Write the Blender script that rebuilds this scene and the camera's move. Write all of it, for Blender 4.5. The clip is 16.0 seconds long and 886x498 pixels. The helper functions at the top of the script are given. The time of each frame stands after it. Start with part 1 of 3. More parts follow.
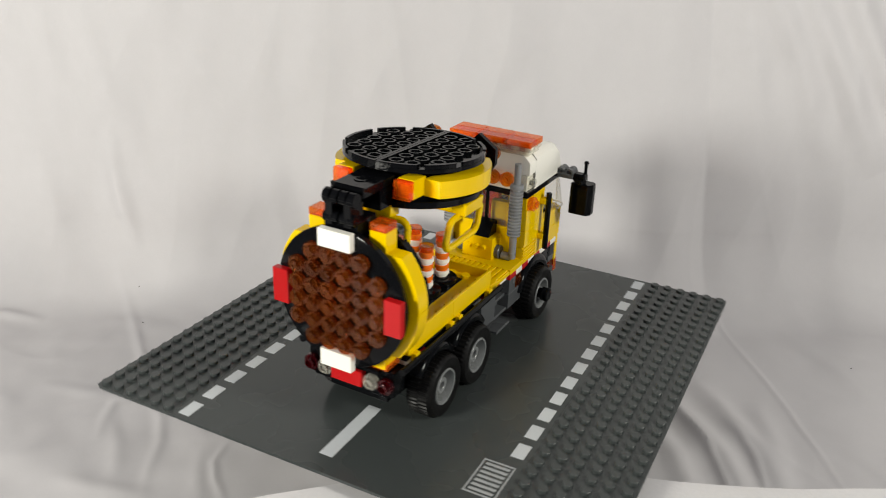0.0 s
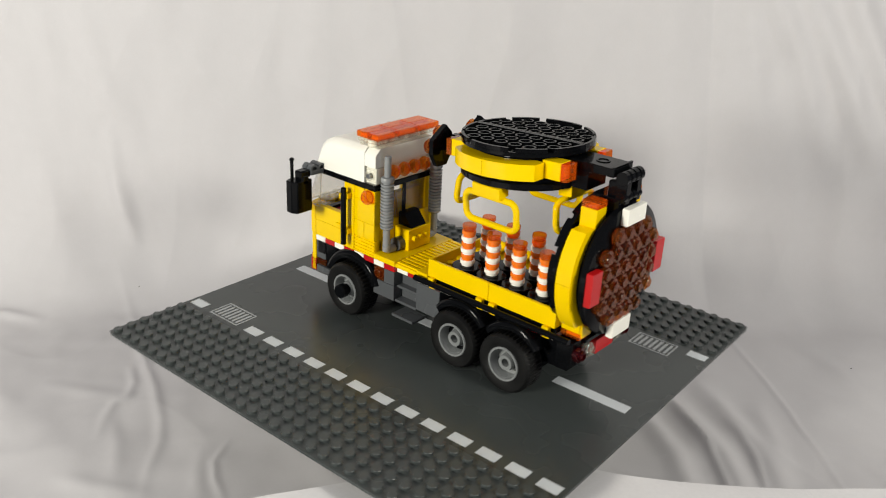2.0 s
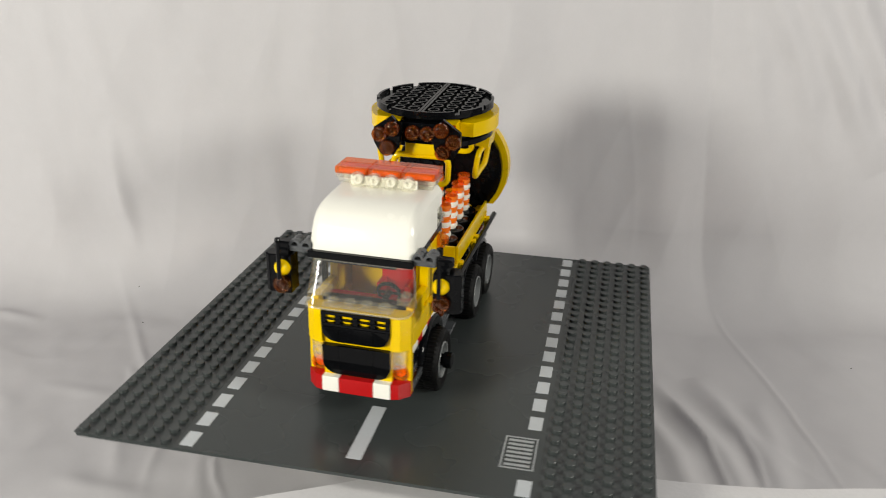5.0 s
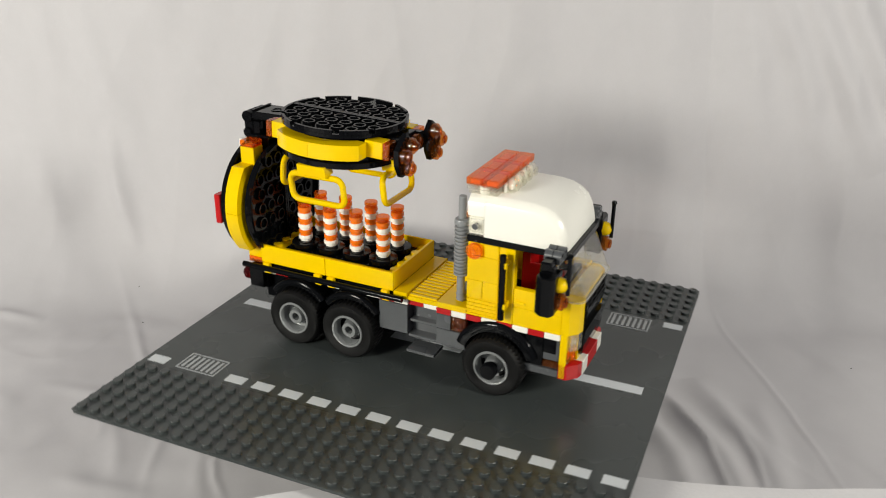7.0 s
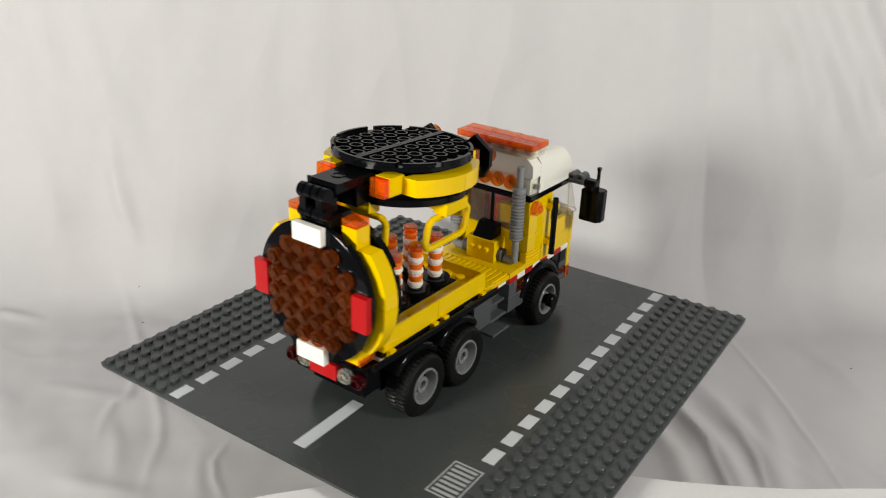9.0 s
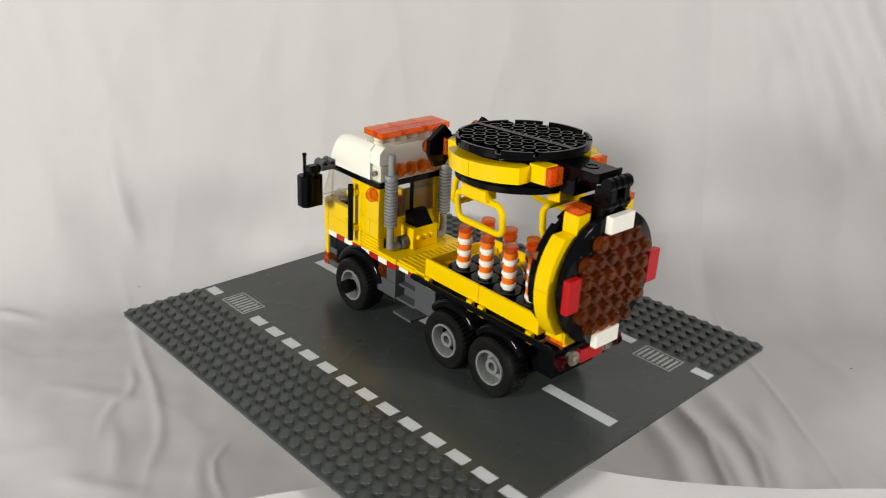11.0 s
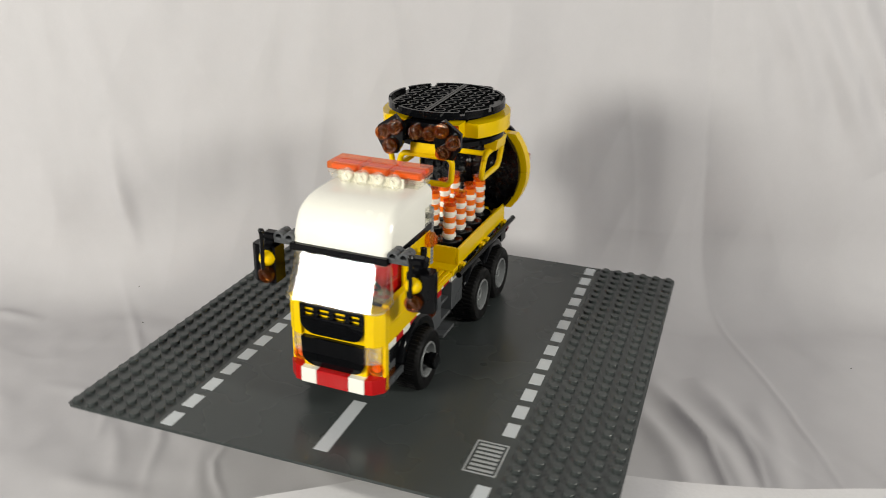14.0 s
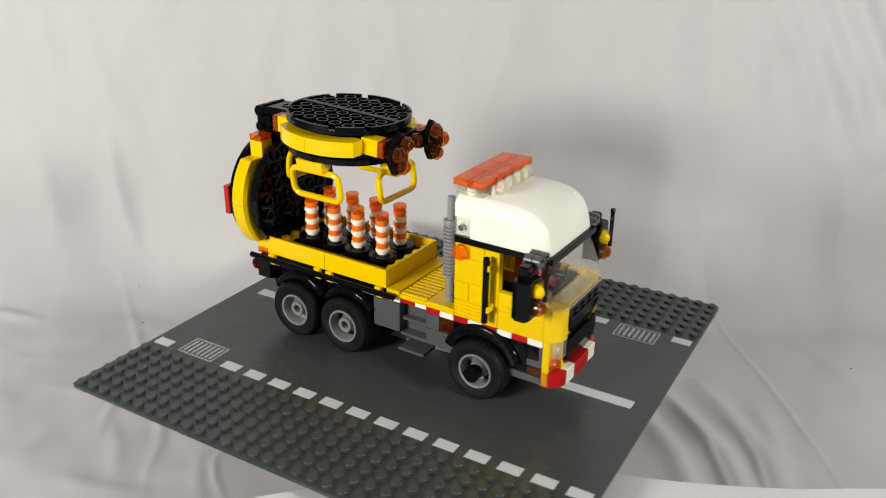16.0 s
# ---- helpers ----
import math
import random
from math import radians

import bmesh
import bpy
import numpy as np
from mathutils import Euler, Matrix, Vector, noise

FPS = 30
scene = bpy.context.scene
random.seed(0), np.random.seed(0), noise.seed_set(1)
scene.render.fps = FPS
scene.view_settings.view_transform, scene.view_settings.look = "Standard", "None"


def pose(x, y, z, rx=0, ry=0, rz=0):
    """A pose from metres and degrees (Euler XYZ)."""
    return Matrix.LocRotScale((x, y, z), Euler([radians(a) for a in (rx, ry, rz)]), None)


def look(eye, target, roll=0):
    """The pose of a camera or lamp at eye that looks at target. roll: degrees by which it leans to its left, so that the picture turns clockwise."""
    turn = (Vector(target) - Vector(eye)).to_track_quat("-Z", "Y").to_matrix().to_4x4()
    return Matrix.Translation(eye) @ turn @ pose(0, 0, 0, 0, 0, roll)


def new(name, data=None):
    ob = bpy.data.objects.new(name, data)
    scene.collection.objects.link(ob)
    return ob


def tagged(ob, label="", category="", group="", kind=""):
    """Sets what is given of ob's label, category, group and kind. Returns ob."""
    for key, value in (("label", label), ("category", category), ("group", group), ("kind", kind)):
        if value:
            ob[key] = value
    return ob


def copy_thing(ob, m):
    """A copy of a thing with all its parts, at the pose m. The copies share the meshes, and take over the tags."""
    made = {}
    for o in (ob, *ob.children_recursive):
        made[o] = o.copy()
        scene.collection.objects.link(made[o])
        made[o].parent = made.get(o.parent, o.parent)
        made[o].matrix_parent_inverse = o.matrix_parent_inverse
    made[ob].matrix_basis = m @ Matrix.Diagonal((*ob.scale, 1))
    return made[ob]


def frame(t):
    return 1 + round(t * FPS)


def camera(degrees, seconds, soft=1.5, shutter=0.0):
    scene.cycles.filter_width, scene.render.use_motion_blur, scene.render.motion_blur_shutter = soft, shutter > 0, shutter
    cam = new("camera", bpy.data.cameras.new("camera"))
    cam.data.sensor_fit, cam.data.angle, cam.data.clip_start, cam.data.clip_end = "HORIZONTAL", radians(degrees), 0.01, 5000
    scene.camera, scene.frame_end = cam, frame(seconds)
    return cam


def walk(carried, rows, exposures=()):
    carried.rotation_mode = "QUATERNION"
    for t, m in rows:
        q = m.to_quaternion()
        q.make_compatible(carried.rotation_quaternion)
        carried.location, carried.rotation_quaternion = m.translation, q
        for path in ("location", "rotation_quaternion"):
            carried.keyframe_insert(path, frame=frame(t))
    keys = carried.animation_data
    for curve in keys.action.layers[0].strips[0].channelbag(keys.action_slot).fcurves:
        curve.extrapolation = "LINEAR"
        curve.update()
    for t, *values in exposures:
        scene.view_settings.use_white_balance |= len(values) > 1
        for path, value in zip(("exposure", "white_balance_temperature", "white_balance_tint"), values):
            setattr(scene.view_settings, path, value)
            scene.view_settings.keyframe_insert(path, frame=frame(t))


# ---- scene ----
# ---- camera: stands still before the turning plate ----
cam = camera(55.02, 16.0, soft=1.0, shutter=0.5)
EYE = (0.0, -0.4142, 0.2311)
PITCH, YAW, ROLL = -23.376, 0.596, 1.869
AIM = (EYE[0] + math.sin(radians(YAW)) * math.cos(radians(PITCH)), EYE[1] + math.cos(radians(YAW)) * math.cos(radians(PITCH)), EYE[2] + math.sin(radians(PITCH)))
VIEW = look(EYE, AIM, ROLL)
walk(cam, [(0.0, VIEW), (16.0, VIEW)], [(0.0, 0.32), (2.0, 0.33), (2.5, 0.29), (3.0, 0.18), (3.7, 0.16), (6.0, 0.22), (7.5, 0.22), (8.5, 0.28), (9.5, 0.34), (10.2, 0.33), (12.5, 0.14), (13.5, 0.23), (14.0, 0.24), (14.5, 0.07), (15.0, 0.18), (16.0, 0.26)])

# the plate's turn in degrees, second by second
TURN = [(0.0, -387.05), (0.5, -367.93), (1.0, -348.0), (1.5, -328.2), (2.0, -309.2), (2.5, -289.1), (3.0, -270.0), (3.5, -250.2),
        (6.0, -152.95), (6.5, -132.4), (7.0, -113.0), (7.5, -92.9), (8.0, -73.9), (8.5, -54.1), (9.0, -34.0), (9.5, -14.4), (10.0, 5.0),
        (12.5, 101.6), (13.0, 121.5), (13.5, 141.0), (14.0, 160.5), (14.5, 180.0), (15.0, 200.0), (15.5, 220.2), (16.0, 239.85)]
SEAT = pose(0.0086, 0.0007, 0, 0.69, 0.69, 0)      # the plate lies a little off the axis and not quite level
TRUCK = pose(0.0022, -0.0302, 0, 0, 0, -2.0)        # the truck on the plate


def turn_at(t):
    return float(np.interp(t, [a for a, b in TURN], [b for a, b in TURN]))


# ---- light: two soft studio lamps before the cloth, and the room's dim daylight ----
world = bpy.data.worlds.new("room_light")
scene.world = world
world.use_nodes = True
world.node_tree.nodes["Background"].inputs[0].default_value = (0.88, 0.88, 1.0, 1)
world.node_tree.nodes["Background"].inputs[1].default_value = 0.13


def area_lamp(name, eye, target, size, watts, colour):
    lamp = bpy.data.lights.new(name, "AREA")
    lamp.shape, lamp.size, lamp.energy, lamp.color = "DISK", size, watts, colour
    ob = new(name, lamp)
    ob.matrix_world = look(eye, target)
    return ob


area_lamp("studio_lamp", (-0.69, -0.655, 0.32), (-0.06, 0.12, 0.3), 0.235, 7.8, (0.99, 0.97, 0.875))
area_lamp("studio_lamp", (0.69, -0.52, 0.465), (-0.06, 0.12, 0.28), 0.17, 4.3, (0.99, 0.97, 0.875))


# ---- materials ----
def material(name, colour, rough=0.25, grain=0.06, scale=400.0, bump=0.0, transmission=0.0, metal=0.0, coat=0.0, gloss=0.5, clear=0.0, through_colour=(1, 1, 1)):
    m = bpy.data.materials.new(name)
    m.use_nodes = True
    nt, n = m.node_tree, m.node_tree.nodes
    bsdf = n["Principled BSDF"]
    tex = n.new("ShaderNodeTexCoord")
    noise_a, noise_b = n.new("ShaderNodeTexNoise"), n.new("ShaderNodeTexNoise")
    noise_a.inputs["Scale"].default_value, noise_b.inputs["Scale"].default_value = scale, scale * 0.11
    noise_a.inputs["Detail"].default_value = 3
    for a in (noise_a, noise_b):
        nt.links.new(tex.outputs["Object"], a.inputs["Vector"])
    mix = n.new("ShaderNodeMath")
    mix.operation = "ADD"
    nt.links.new(noise_a.outputs["Fac"], mix.inputs[0])
    nt.links.new(noise_b.outputs["Fac"], mix.inputs[1])
    info = n.new("ShaderNodeObjectInfo")
    shift = n.new("ShaderNodeMath")
    shift.operation = "MULTIPLY_ADD"
    nt.links.new(info.outputs["Random"], shift.inputs[0])
    shift.inputs[1].default_value = 0.5
    nt.links.new(mix.outputs[0], shift.inputs[2])
    ramp = n.new("ShaderNodeMapRange")
    ramp.inputs["From Min"].default_value, ramp.inputs["From Max"].default_value = 0.7, 1.8
    ramp.inputs["To Min"].default_value, ramp.inputs["To Max"].default_value = 1 - grain, 1 + grain
    nt.links.new(shift.outputs[0], ramp.inputs["Value"])
    tint = n.new("ShaderNodeVectorMath")
    tint.operation = "SCALE"
    tint.inputs[0].default_value = colour
    nt.links.new(ramp.outputs[0], tint.inputs["Scale"])
    nt.links.new(tint.outputs[0], bsdf.inputs["Base Color"])
    r = n.new("ShaderNodeMapRange")
    r.inputs["From Min"].default_value, r.inputs["From Max"].default_value = 0.35, 0.7
    r.inputs["To Min"].default_value, r.inputs["To Max"].default_value = rough * 0.8, rough * 1.3
    nt.links.new(noise_b.outputs["Fac"], r.inputs["Value"])
    nt.links.new(r.outputs[0], bsdf.inputs["Roughness"])
    bsdf.inputs["Metallic"].default_value = metal
    bsdf.inputs["Transmission Weight"].default_value = transmission
    bsdf.inputs["IOR"].default_value = 1.5
    bsdf.inputs["Coat Weight"].default_value = coat
    bsdf.inputs["Specular IOR Level"].default_value = gloss
    if clear:
        # seen through, with the gloss of a smooth plastic skin
        see, inner, outer = n.new("ShaderNodeBsdfTransparent"), n.new("ShaderNodeMixShader"), n.new("ShaderNodeMixShader")
        shine, rim, curve, base = n.new("ShaderNodeBsdfGlossy"), n.new("ShaderNodeLayerWeight"), n.new("ShaderNodeMath"), n.new("ShaderNodeMath")
        see.inputs[0].default_value = (*through_colour, 1)
        shine.inputs["Roughness"].default_value = rough
        rim.inputs["Blend"].default_value = 0.5
        curve.operation, base.operation = "POWER", "MULTIPLY_ADD"
        curve.inputs[1].default_value = 4.5
        base.inputs[1].default_value, base.inputs[2].default_value = 0.9, 0.045
        nt.links.new(rim.outputs["Facing"], curve.inputs[0])
        nt.links.new(curve.outputs[0], base.inputs[0])
        inner.inputs[0].default_value = clear
        bsdf.inputs["Specular IOR Level"].default_value = 0.0
        nt.links.new(bsdf.outputs[0], inner.inputs[1])
        nt.links.new(see.outputs[0], inner.inputs[2])
        nt.links.new(base.outputs[0], outer.inputs[0])
        nt.links.new(inner.outputs[0], outer.inputs[1])
        nt.links.new(shine.outputs[0], outer.inputs[2])
        nt.links.new(outer.outputs[0], n["Material Output"].inputs["Surface"])
    if bump:
        b = n.new("ShaderNodeBump")
        b.inputs["Strength"].default_value, b.inputs["Distance"].default_value = bump, 0.0003
        nt.links.new(noise_a.outputs["Fac"], b.inputs["Height"])
        nt.links.new(b.outputs[0], bsdf.inputs["Normal"])
        if clear:
            nt.links.new(b.outputs[0], shine.inputs["Normal"])
    return m


YELLOW = material("yellow_plastic", (0.89, 0.59, 0.0), 0.14, 0.03, 500, 0.03, gloss=0.28)
BLACK = material("black_plastic", (0.0033, 0.0036, 0.0043), 0.1, 0.15, 500, 0.02, gloss=0.14)
WHITE = material("white_plastic", (0.93, 0.91, 0.82), 0.22, 0.02, 500, 0.03)
RED = material("red_plastic", (0.47, 0.008, 0.009), 0.2, 0.04, 500, 0.03, gloss=0.4)
ORANGE = material("orange_plastic", (0.9, 0.19, 0.008), 0.2, 0.03, 500, 0.03)
DGREY = material("dark_grey_plastic", (0.085, 0.09, 0.095), 0.25, 0.05, 500, 0.03, gloss=0.4)
LGREY = material("light_grey_plastic", (0.26, 0.268, 0.272), 0.25, 0.05, 500, 0.03)
SILVER = material("silver_grey_rim", (0.235, 0.245, 0.245), 0.25, 0.05, 500, 0.03, 0, 0.1)
RUBBER = material("black_rubber", (0.0055, 0.0055, 0.0055), 0.5, 0.2, 900, 0.2, gloss=0.2)
T_ORANGE = material("clear_orange_plastic", (1.0, 0.22, 0.01), 0.06, 0.12, 300, 0.0, clear=0.78, through_colour=(1.0, 0.47, 0.11))
T_LAMP = material("clear_bright_orange_plastic", (1.0, 0.3, 0.008), 0.06, 0.2, 500, 0.25, clear=0.8, through_colour=(1.0, 0.66, 0.2))
# paler colour of solid blocks that paint the light inside hollow orange parts
GLOW_CORE = material("painted_inner_glow", (1.0, 0.42, 0.04), 0.3, 0.1, 300, 0.0, clear=0.3, through_colour=(1.0, 0.6, 0.25))
# strong colour mottling paints the glints of light inside the clear amber lamps
T_AMBER = material("amber_plastic_painted_glints", (0.27, 0.074, 0.01), 0.1, 0.9, 900, 0.14, clear=0.84, through_colour=(0.9, 0.5, 0.16))
T_RED = material("clear_red_plastic", (0.06, 0.002, 0.004), 0.07, 0.06, 300, 0.0, clear=0.6, through_colour=(0.5, 0.06, 0.06))
T_CLEAR = material("clear_plastic", (0.98, 0.95, 0.83), 0.04, 0.01, 300, 0.0, clear=0.88, through_colour=(0.99, 0.985, 0.95))
T_PANE = material("clear_windscreen_plastic", (0.9, 0.89, 0.85), 0.03, 0.01, 300, 0.0, clear=0.95, through_colour=(0.97, 0.96, 0.92))
PLATE = material("dark_grey_baseplate_plastic", (0.0472, 0.054, 0.0534), 0.26, 0.05, 260, 0.05, gloss=0.35)
STUDDED = material("dark_grey_studded_plastic", (0.05, 0.057, 0.0564), 0.3, 0.1, 260, 0.08, gloss=0.35)
PRINT = material("white_road_print", (0.55, 0.58, 0.6), 0.35, 0.06, 500, 0.05)
FAINT = material("grey_drain_print", (0.36, 0.375, 0.385), 0.35, 0.1, 500, 0.05)
CLOTH = material("pale_grey_cotton_cloth", (0.577, 0.562, 0.572), 0.95, 0.025, 900, 0.12, gloss=0.1)
FRONT_CLOTH = material("white_cotton_cloth", (0.69, 0.675, 0.68), 0.95, 0.05, 500, 0.3, gloss=0.1)


# ---- mesh helpers, in millimetres ----
MM = 0.001


def part(name, bm, mat, parent=None, label="", smooth=False):
    me = bpy.data.meshes.new(name)
    bmesh.ops.recalc_face_normals(bm, faces=bm.faces)
    bmesh.ops.scale(bm, vec=(MM, MM, MM), verts=bm.verts)
    if smooth:
        for f in bm.faces:
            f.smooth = True
        for e in bm.edges:
            if len(e.link_faces) == 2 and e.calc_face_angle(0) > 0.6:
                e.smooth = False
    bm.to_mesh(me)
    bm.free()
    me.materials.append(mat)
    ob = new(name, me)
    ob.parent = parent
    if label:
        tagged(ob, label)
    return ob


def add_box(bm, x0, x1, y0, y1, z0, z1, bevel=0.25, m=None):
    t = bmesh.new()
    bmesh.ops.create_cube(t, size=1)
    for v in t.verts:
        v.co = Vector(((x0 + x1) / 2 + v.co.x * (x1 - x0), (y0 + y1) / 2 + v.co.y * (y1 - y0), (z0 + z1) / 2 + v.co.z * (z1 - z0)))
    if bevel:
        bmesh.ops.bevel(t, geom=t.edges[:], offset=bevel, segments=1, affect="EDGES")
    if m is not None:
        t.transform(m)
    me = bpy.data.meshes.new("tmp")
    t.to_mesh(me)
    t.free()
    bm.from_mesh(me)
    bpy.data.meshes.remove(me)
    return bm


def box(*a, **k):
    return add_box(bmesh.new(), *a, **k)


AXES = {"z": Matrix.Identity(4), "x": Matrix.Rotation(math.pi / 2, 4, "Y"), "y": Matrix.Rotation(-math.pi / 2, 4, "X")}


def add_lathe(bm, at, axis, profile, seg=24, m=None):
    """Turns the profile of (radius, height) round the axis through the point."""
    rot = Matrix.Translation(at) @ AXES[axis]
    if m is not None:
        rot = m @ rot
    rings = []
    for r, h in profile:
        if r < 1e-6:
            rings.append([bm.verts.new(rot @ Vector((0, 0, h)))])
        else:
            rings.append([bm.verts.new(rot @ Vector((r * math.cos(2 * math.pi * i / seg), r * math.sin(2 * math.pi * i / seg), h))) for i in range(seg)])
    for a, b in zip(rings, rings[1:]):
        for i in range(seg):
            j = (i + 1) % seg
            if len(a) == 1 and len(b) == 1:
                continue
            if len(a) == 1:
                bm.faces.new((a[0], b[i], b[j]))
            elif len(b) == 1:
                bm.faces.new((a[i], a[j], b[0]))
            else:
                bm.faces.new((a[i], a[j], b[j], b[i]))
    return bm


def lathe(*a, **k):
    return add_lathe(bmesh.new(), *a, **k)


def add_cyl(bm, at, axis, r, h, seg=20, m=None, bevel=0.25):
    return add_lathe(bm, at, axis, [(0, 0), (r - bevel, 0), (r, bevel), (r, h - bevel), (r - bevel, h), (0, h)], seg, m)


def cyl(*a, **k):
    return add_cyl(bmesh.new(), *a, **k)


def add_prism(bm, outline, axis, lo, hi):
    """Extrudes an outline of (a, b) along an axis: x takes (y, z), y takes (x, z), z takes (x, y)."""
    def at(p, h):
        return {"x": (h, p[0], p[1]), "y": (p[0], h, p[1]), "z": (p[0], p[1], h)}[axis]
    a, b = [bm.verts.new(at(p, lo)) for p in outline], [bm.verts.new(at(p, hi)) for p in outline]
    bm.faces.new(a)
    bm.faces.new(b[::-1])
    for i in range(len(a)):
        j = (i + 1) % len(a)
        bm.faces.new((a[i], b[i], b[j], a[j]))
    return bm


def prism(*a):
    return add_prism(bmesh.new(), *a)


def arc(cx, cy, r, a0, a1, n):
    return [(cx + r * math.cos(radians(a0 + (a1 - a0) * i / n)), cy + r * math.sin(radians(a0 + (a1 - a0) * i / n))) for i in range(n + 1)]


def add_tube(bm, path, r, seg=10, closed=False):
    pts = [Vector(p) for p in path]
    rings, n = [], len(pts)
    up = Vector((0.123, 0.31, 0.94)).normalized()
    for i, p in enumerate(pts):
        a = pts[(i - 1) % n] if closed or i else p
        b = pts[(i + 1) % n] if closed or i < n - 1 else p
        d = (b - a).normalized()
        s = d.cross(up).normalized()
        q = s.cross(d)
        rings.append([bm.verts.new(p + r * (math.cos(2 * math.pi * k / seg) * s + math.sin(2 * math.pi * k / seg) * q)) for k in range(seg)])
    for i in range(n if closed else n - 1):
        a, b = rings[i], rings[(i + 1) % n]
        for k in range(seg):
            bm.faces.new((a[k], a[(k + 1) % seg], b[(k + 1) % seg], b[k]))
    if not closed:
        bm.faces.new(rings[0])
        bm.faces.new(rings[-1][::-1])
    return bm


def tube(*a, **k):
    return add_tube(bmesh.new(), *a, **k)


def stud(bm, x, y, z, m=None, axis="z"):
    return add_lathe(bm, (x, y, z), axis, [(2.4, 0), (2.4, 1.45), (2.2, 1.7), (0, 1.7)], 16, m)


def thing(name, label, category, group=""):
    return tagged(new(name), label, category, group)


# ---- the cloth backdrop ----
# creases pressed into the cloth: a line in the cloth's own millimetres, its width and its height
FLOOR_CREASES = [
    (((216, 640), (219, 618), (226, 555), (231, 506), (232, 463), (231, 400)), 2.0, 0.9),
    (((146, 545), (154, 512), (164, 480), (173, 454), (176, 400)), 8.5, 7.0),
    (((176, 545), (186, 508), (194, 467), (197, 400)), 8.5, 5.2),
    (((126, 530), (134, 490), (144, 455), (146, 395)), 8, 5.0),
    (((154, 517), (157, 494), (165, 466), (167, 428), (164, 409)), 2.4, 1.5),
    (((184, 496), (188, 476), (190, 454), (188, 429), (183, 409)), 2.4, 1.3),
    (((213, 520), (207, 467), (199, 420)), 8, 2.6),
    (((-345, 606), (-318, 608), (-287, 600)), 6, 2.2),
    (((-262, 690), (-240, 640), (-224, 608), (-202, 559), (-177, 510), (-163, 477), (-157, 457), (-156, 431), (-150, 395)), 3.4, 1.0),
    (((-193, 455), (-197, 479), (-196, 493), (-186, 506)), 3.2, 0.8),
    (((-252, 512), (-215, 503), (-186, 499)), 6.5, 1.1),
    (((-190, 495), (-192, 516), (-203, 540)), 2.8, 0.9),
    (((-262, 428), (-240, 437), (-219, 446), (-192, 466)), 8, 0.7),
    (((-212, 423), (-182, 416), (-146, 410)), 6, 0.8),
    (((-199, 490), (-180, 451), (-171, 420)), 4.5, 0.7),
    (((-104, 400), (-117, 423), (-121, 437), (-117, 460)), 2.2, 0.8),
    (((-119, 400), (-128, 427), (-132, 455)), 4.5, 0.65),
    (((-300, 520), (-262, 490), (-246, 455)), 9, 0.9),
    (((315, 680), (333, 656), (368, 643)), 7, 2.4),
    (((262, 610), (283, 560), (296, 500)), 7, 1.3),
    (((248, 470), (262, 440), (268, 405)), 6, 1.2),
]
WALL_CREASES = [
    (((-246, 775), (-246, 735), (-241, 700), (-232, 668)), 7, 2.4),
    (((-296, 881), (-278, 803), (-252, 735)), 11, 2.0),
    (((-265, 875), (-245, 800), (-218, 722)), 11, 1.7),
    (((-327, 818), (-297, 720), (-289, 653)), 11, 1.0),
    (((-343, 666), (-356, 595)), 3, 1.4),
    (((216, 908), (261, 836), (299, 752)), 11, 4.5),
    (((243, 909), (286, 837), (339, 749)), 12, 6.5),
    (((274, 910), (316, 838), (374, 750)), 12, 7.0),
    (((210, 897), (245, 768)), 9, 1.6),
    (((38, 884), (53, 805)), 12, 1.6),
    (((-88, 880), (-99, 792)), 12, 1.4),
]


def crease(u, v, line, w, amp):
    best, along = 1e9, 0.0
    if u < min(a for a, b in line) - 3 * w or u > max(a for a, b in line) + 3 * w or v < line[-1][1] - 60 and v < line[0][1] - 60:
        return 0.0
    for i, ((a, b), (c, d)) in enumerate(zip(line, line[1:])):
        k = min(1, max(0, ((u - a) * (c - a) + (v - b) * (d - b)) / ((c - a) ** 2 + (d - b) ** 2)))
        gap = (u - a - k * (c - a)) ** 2 + (v - b - k * (d - b)) ** 2
        if gap < best:
            best, along = gap, (i + k) / (len(line) - 1)
    return amp * math.exp(-best / w ** 2) * math.sin(math.pi * along) ** 0.8 if best < 9 * w * w else 0.0


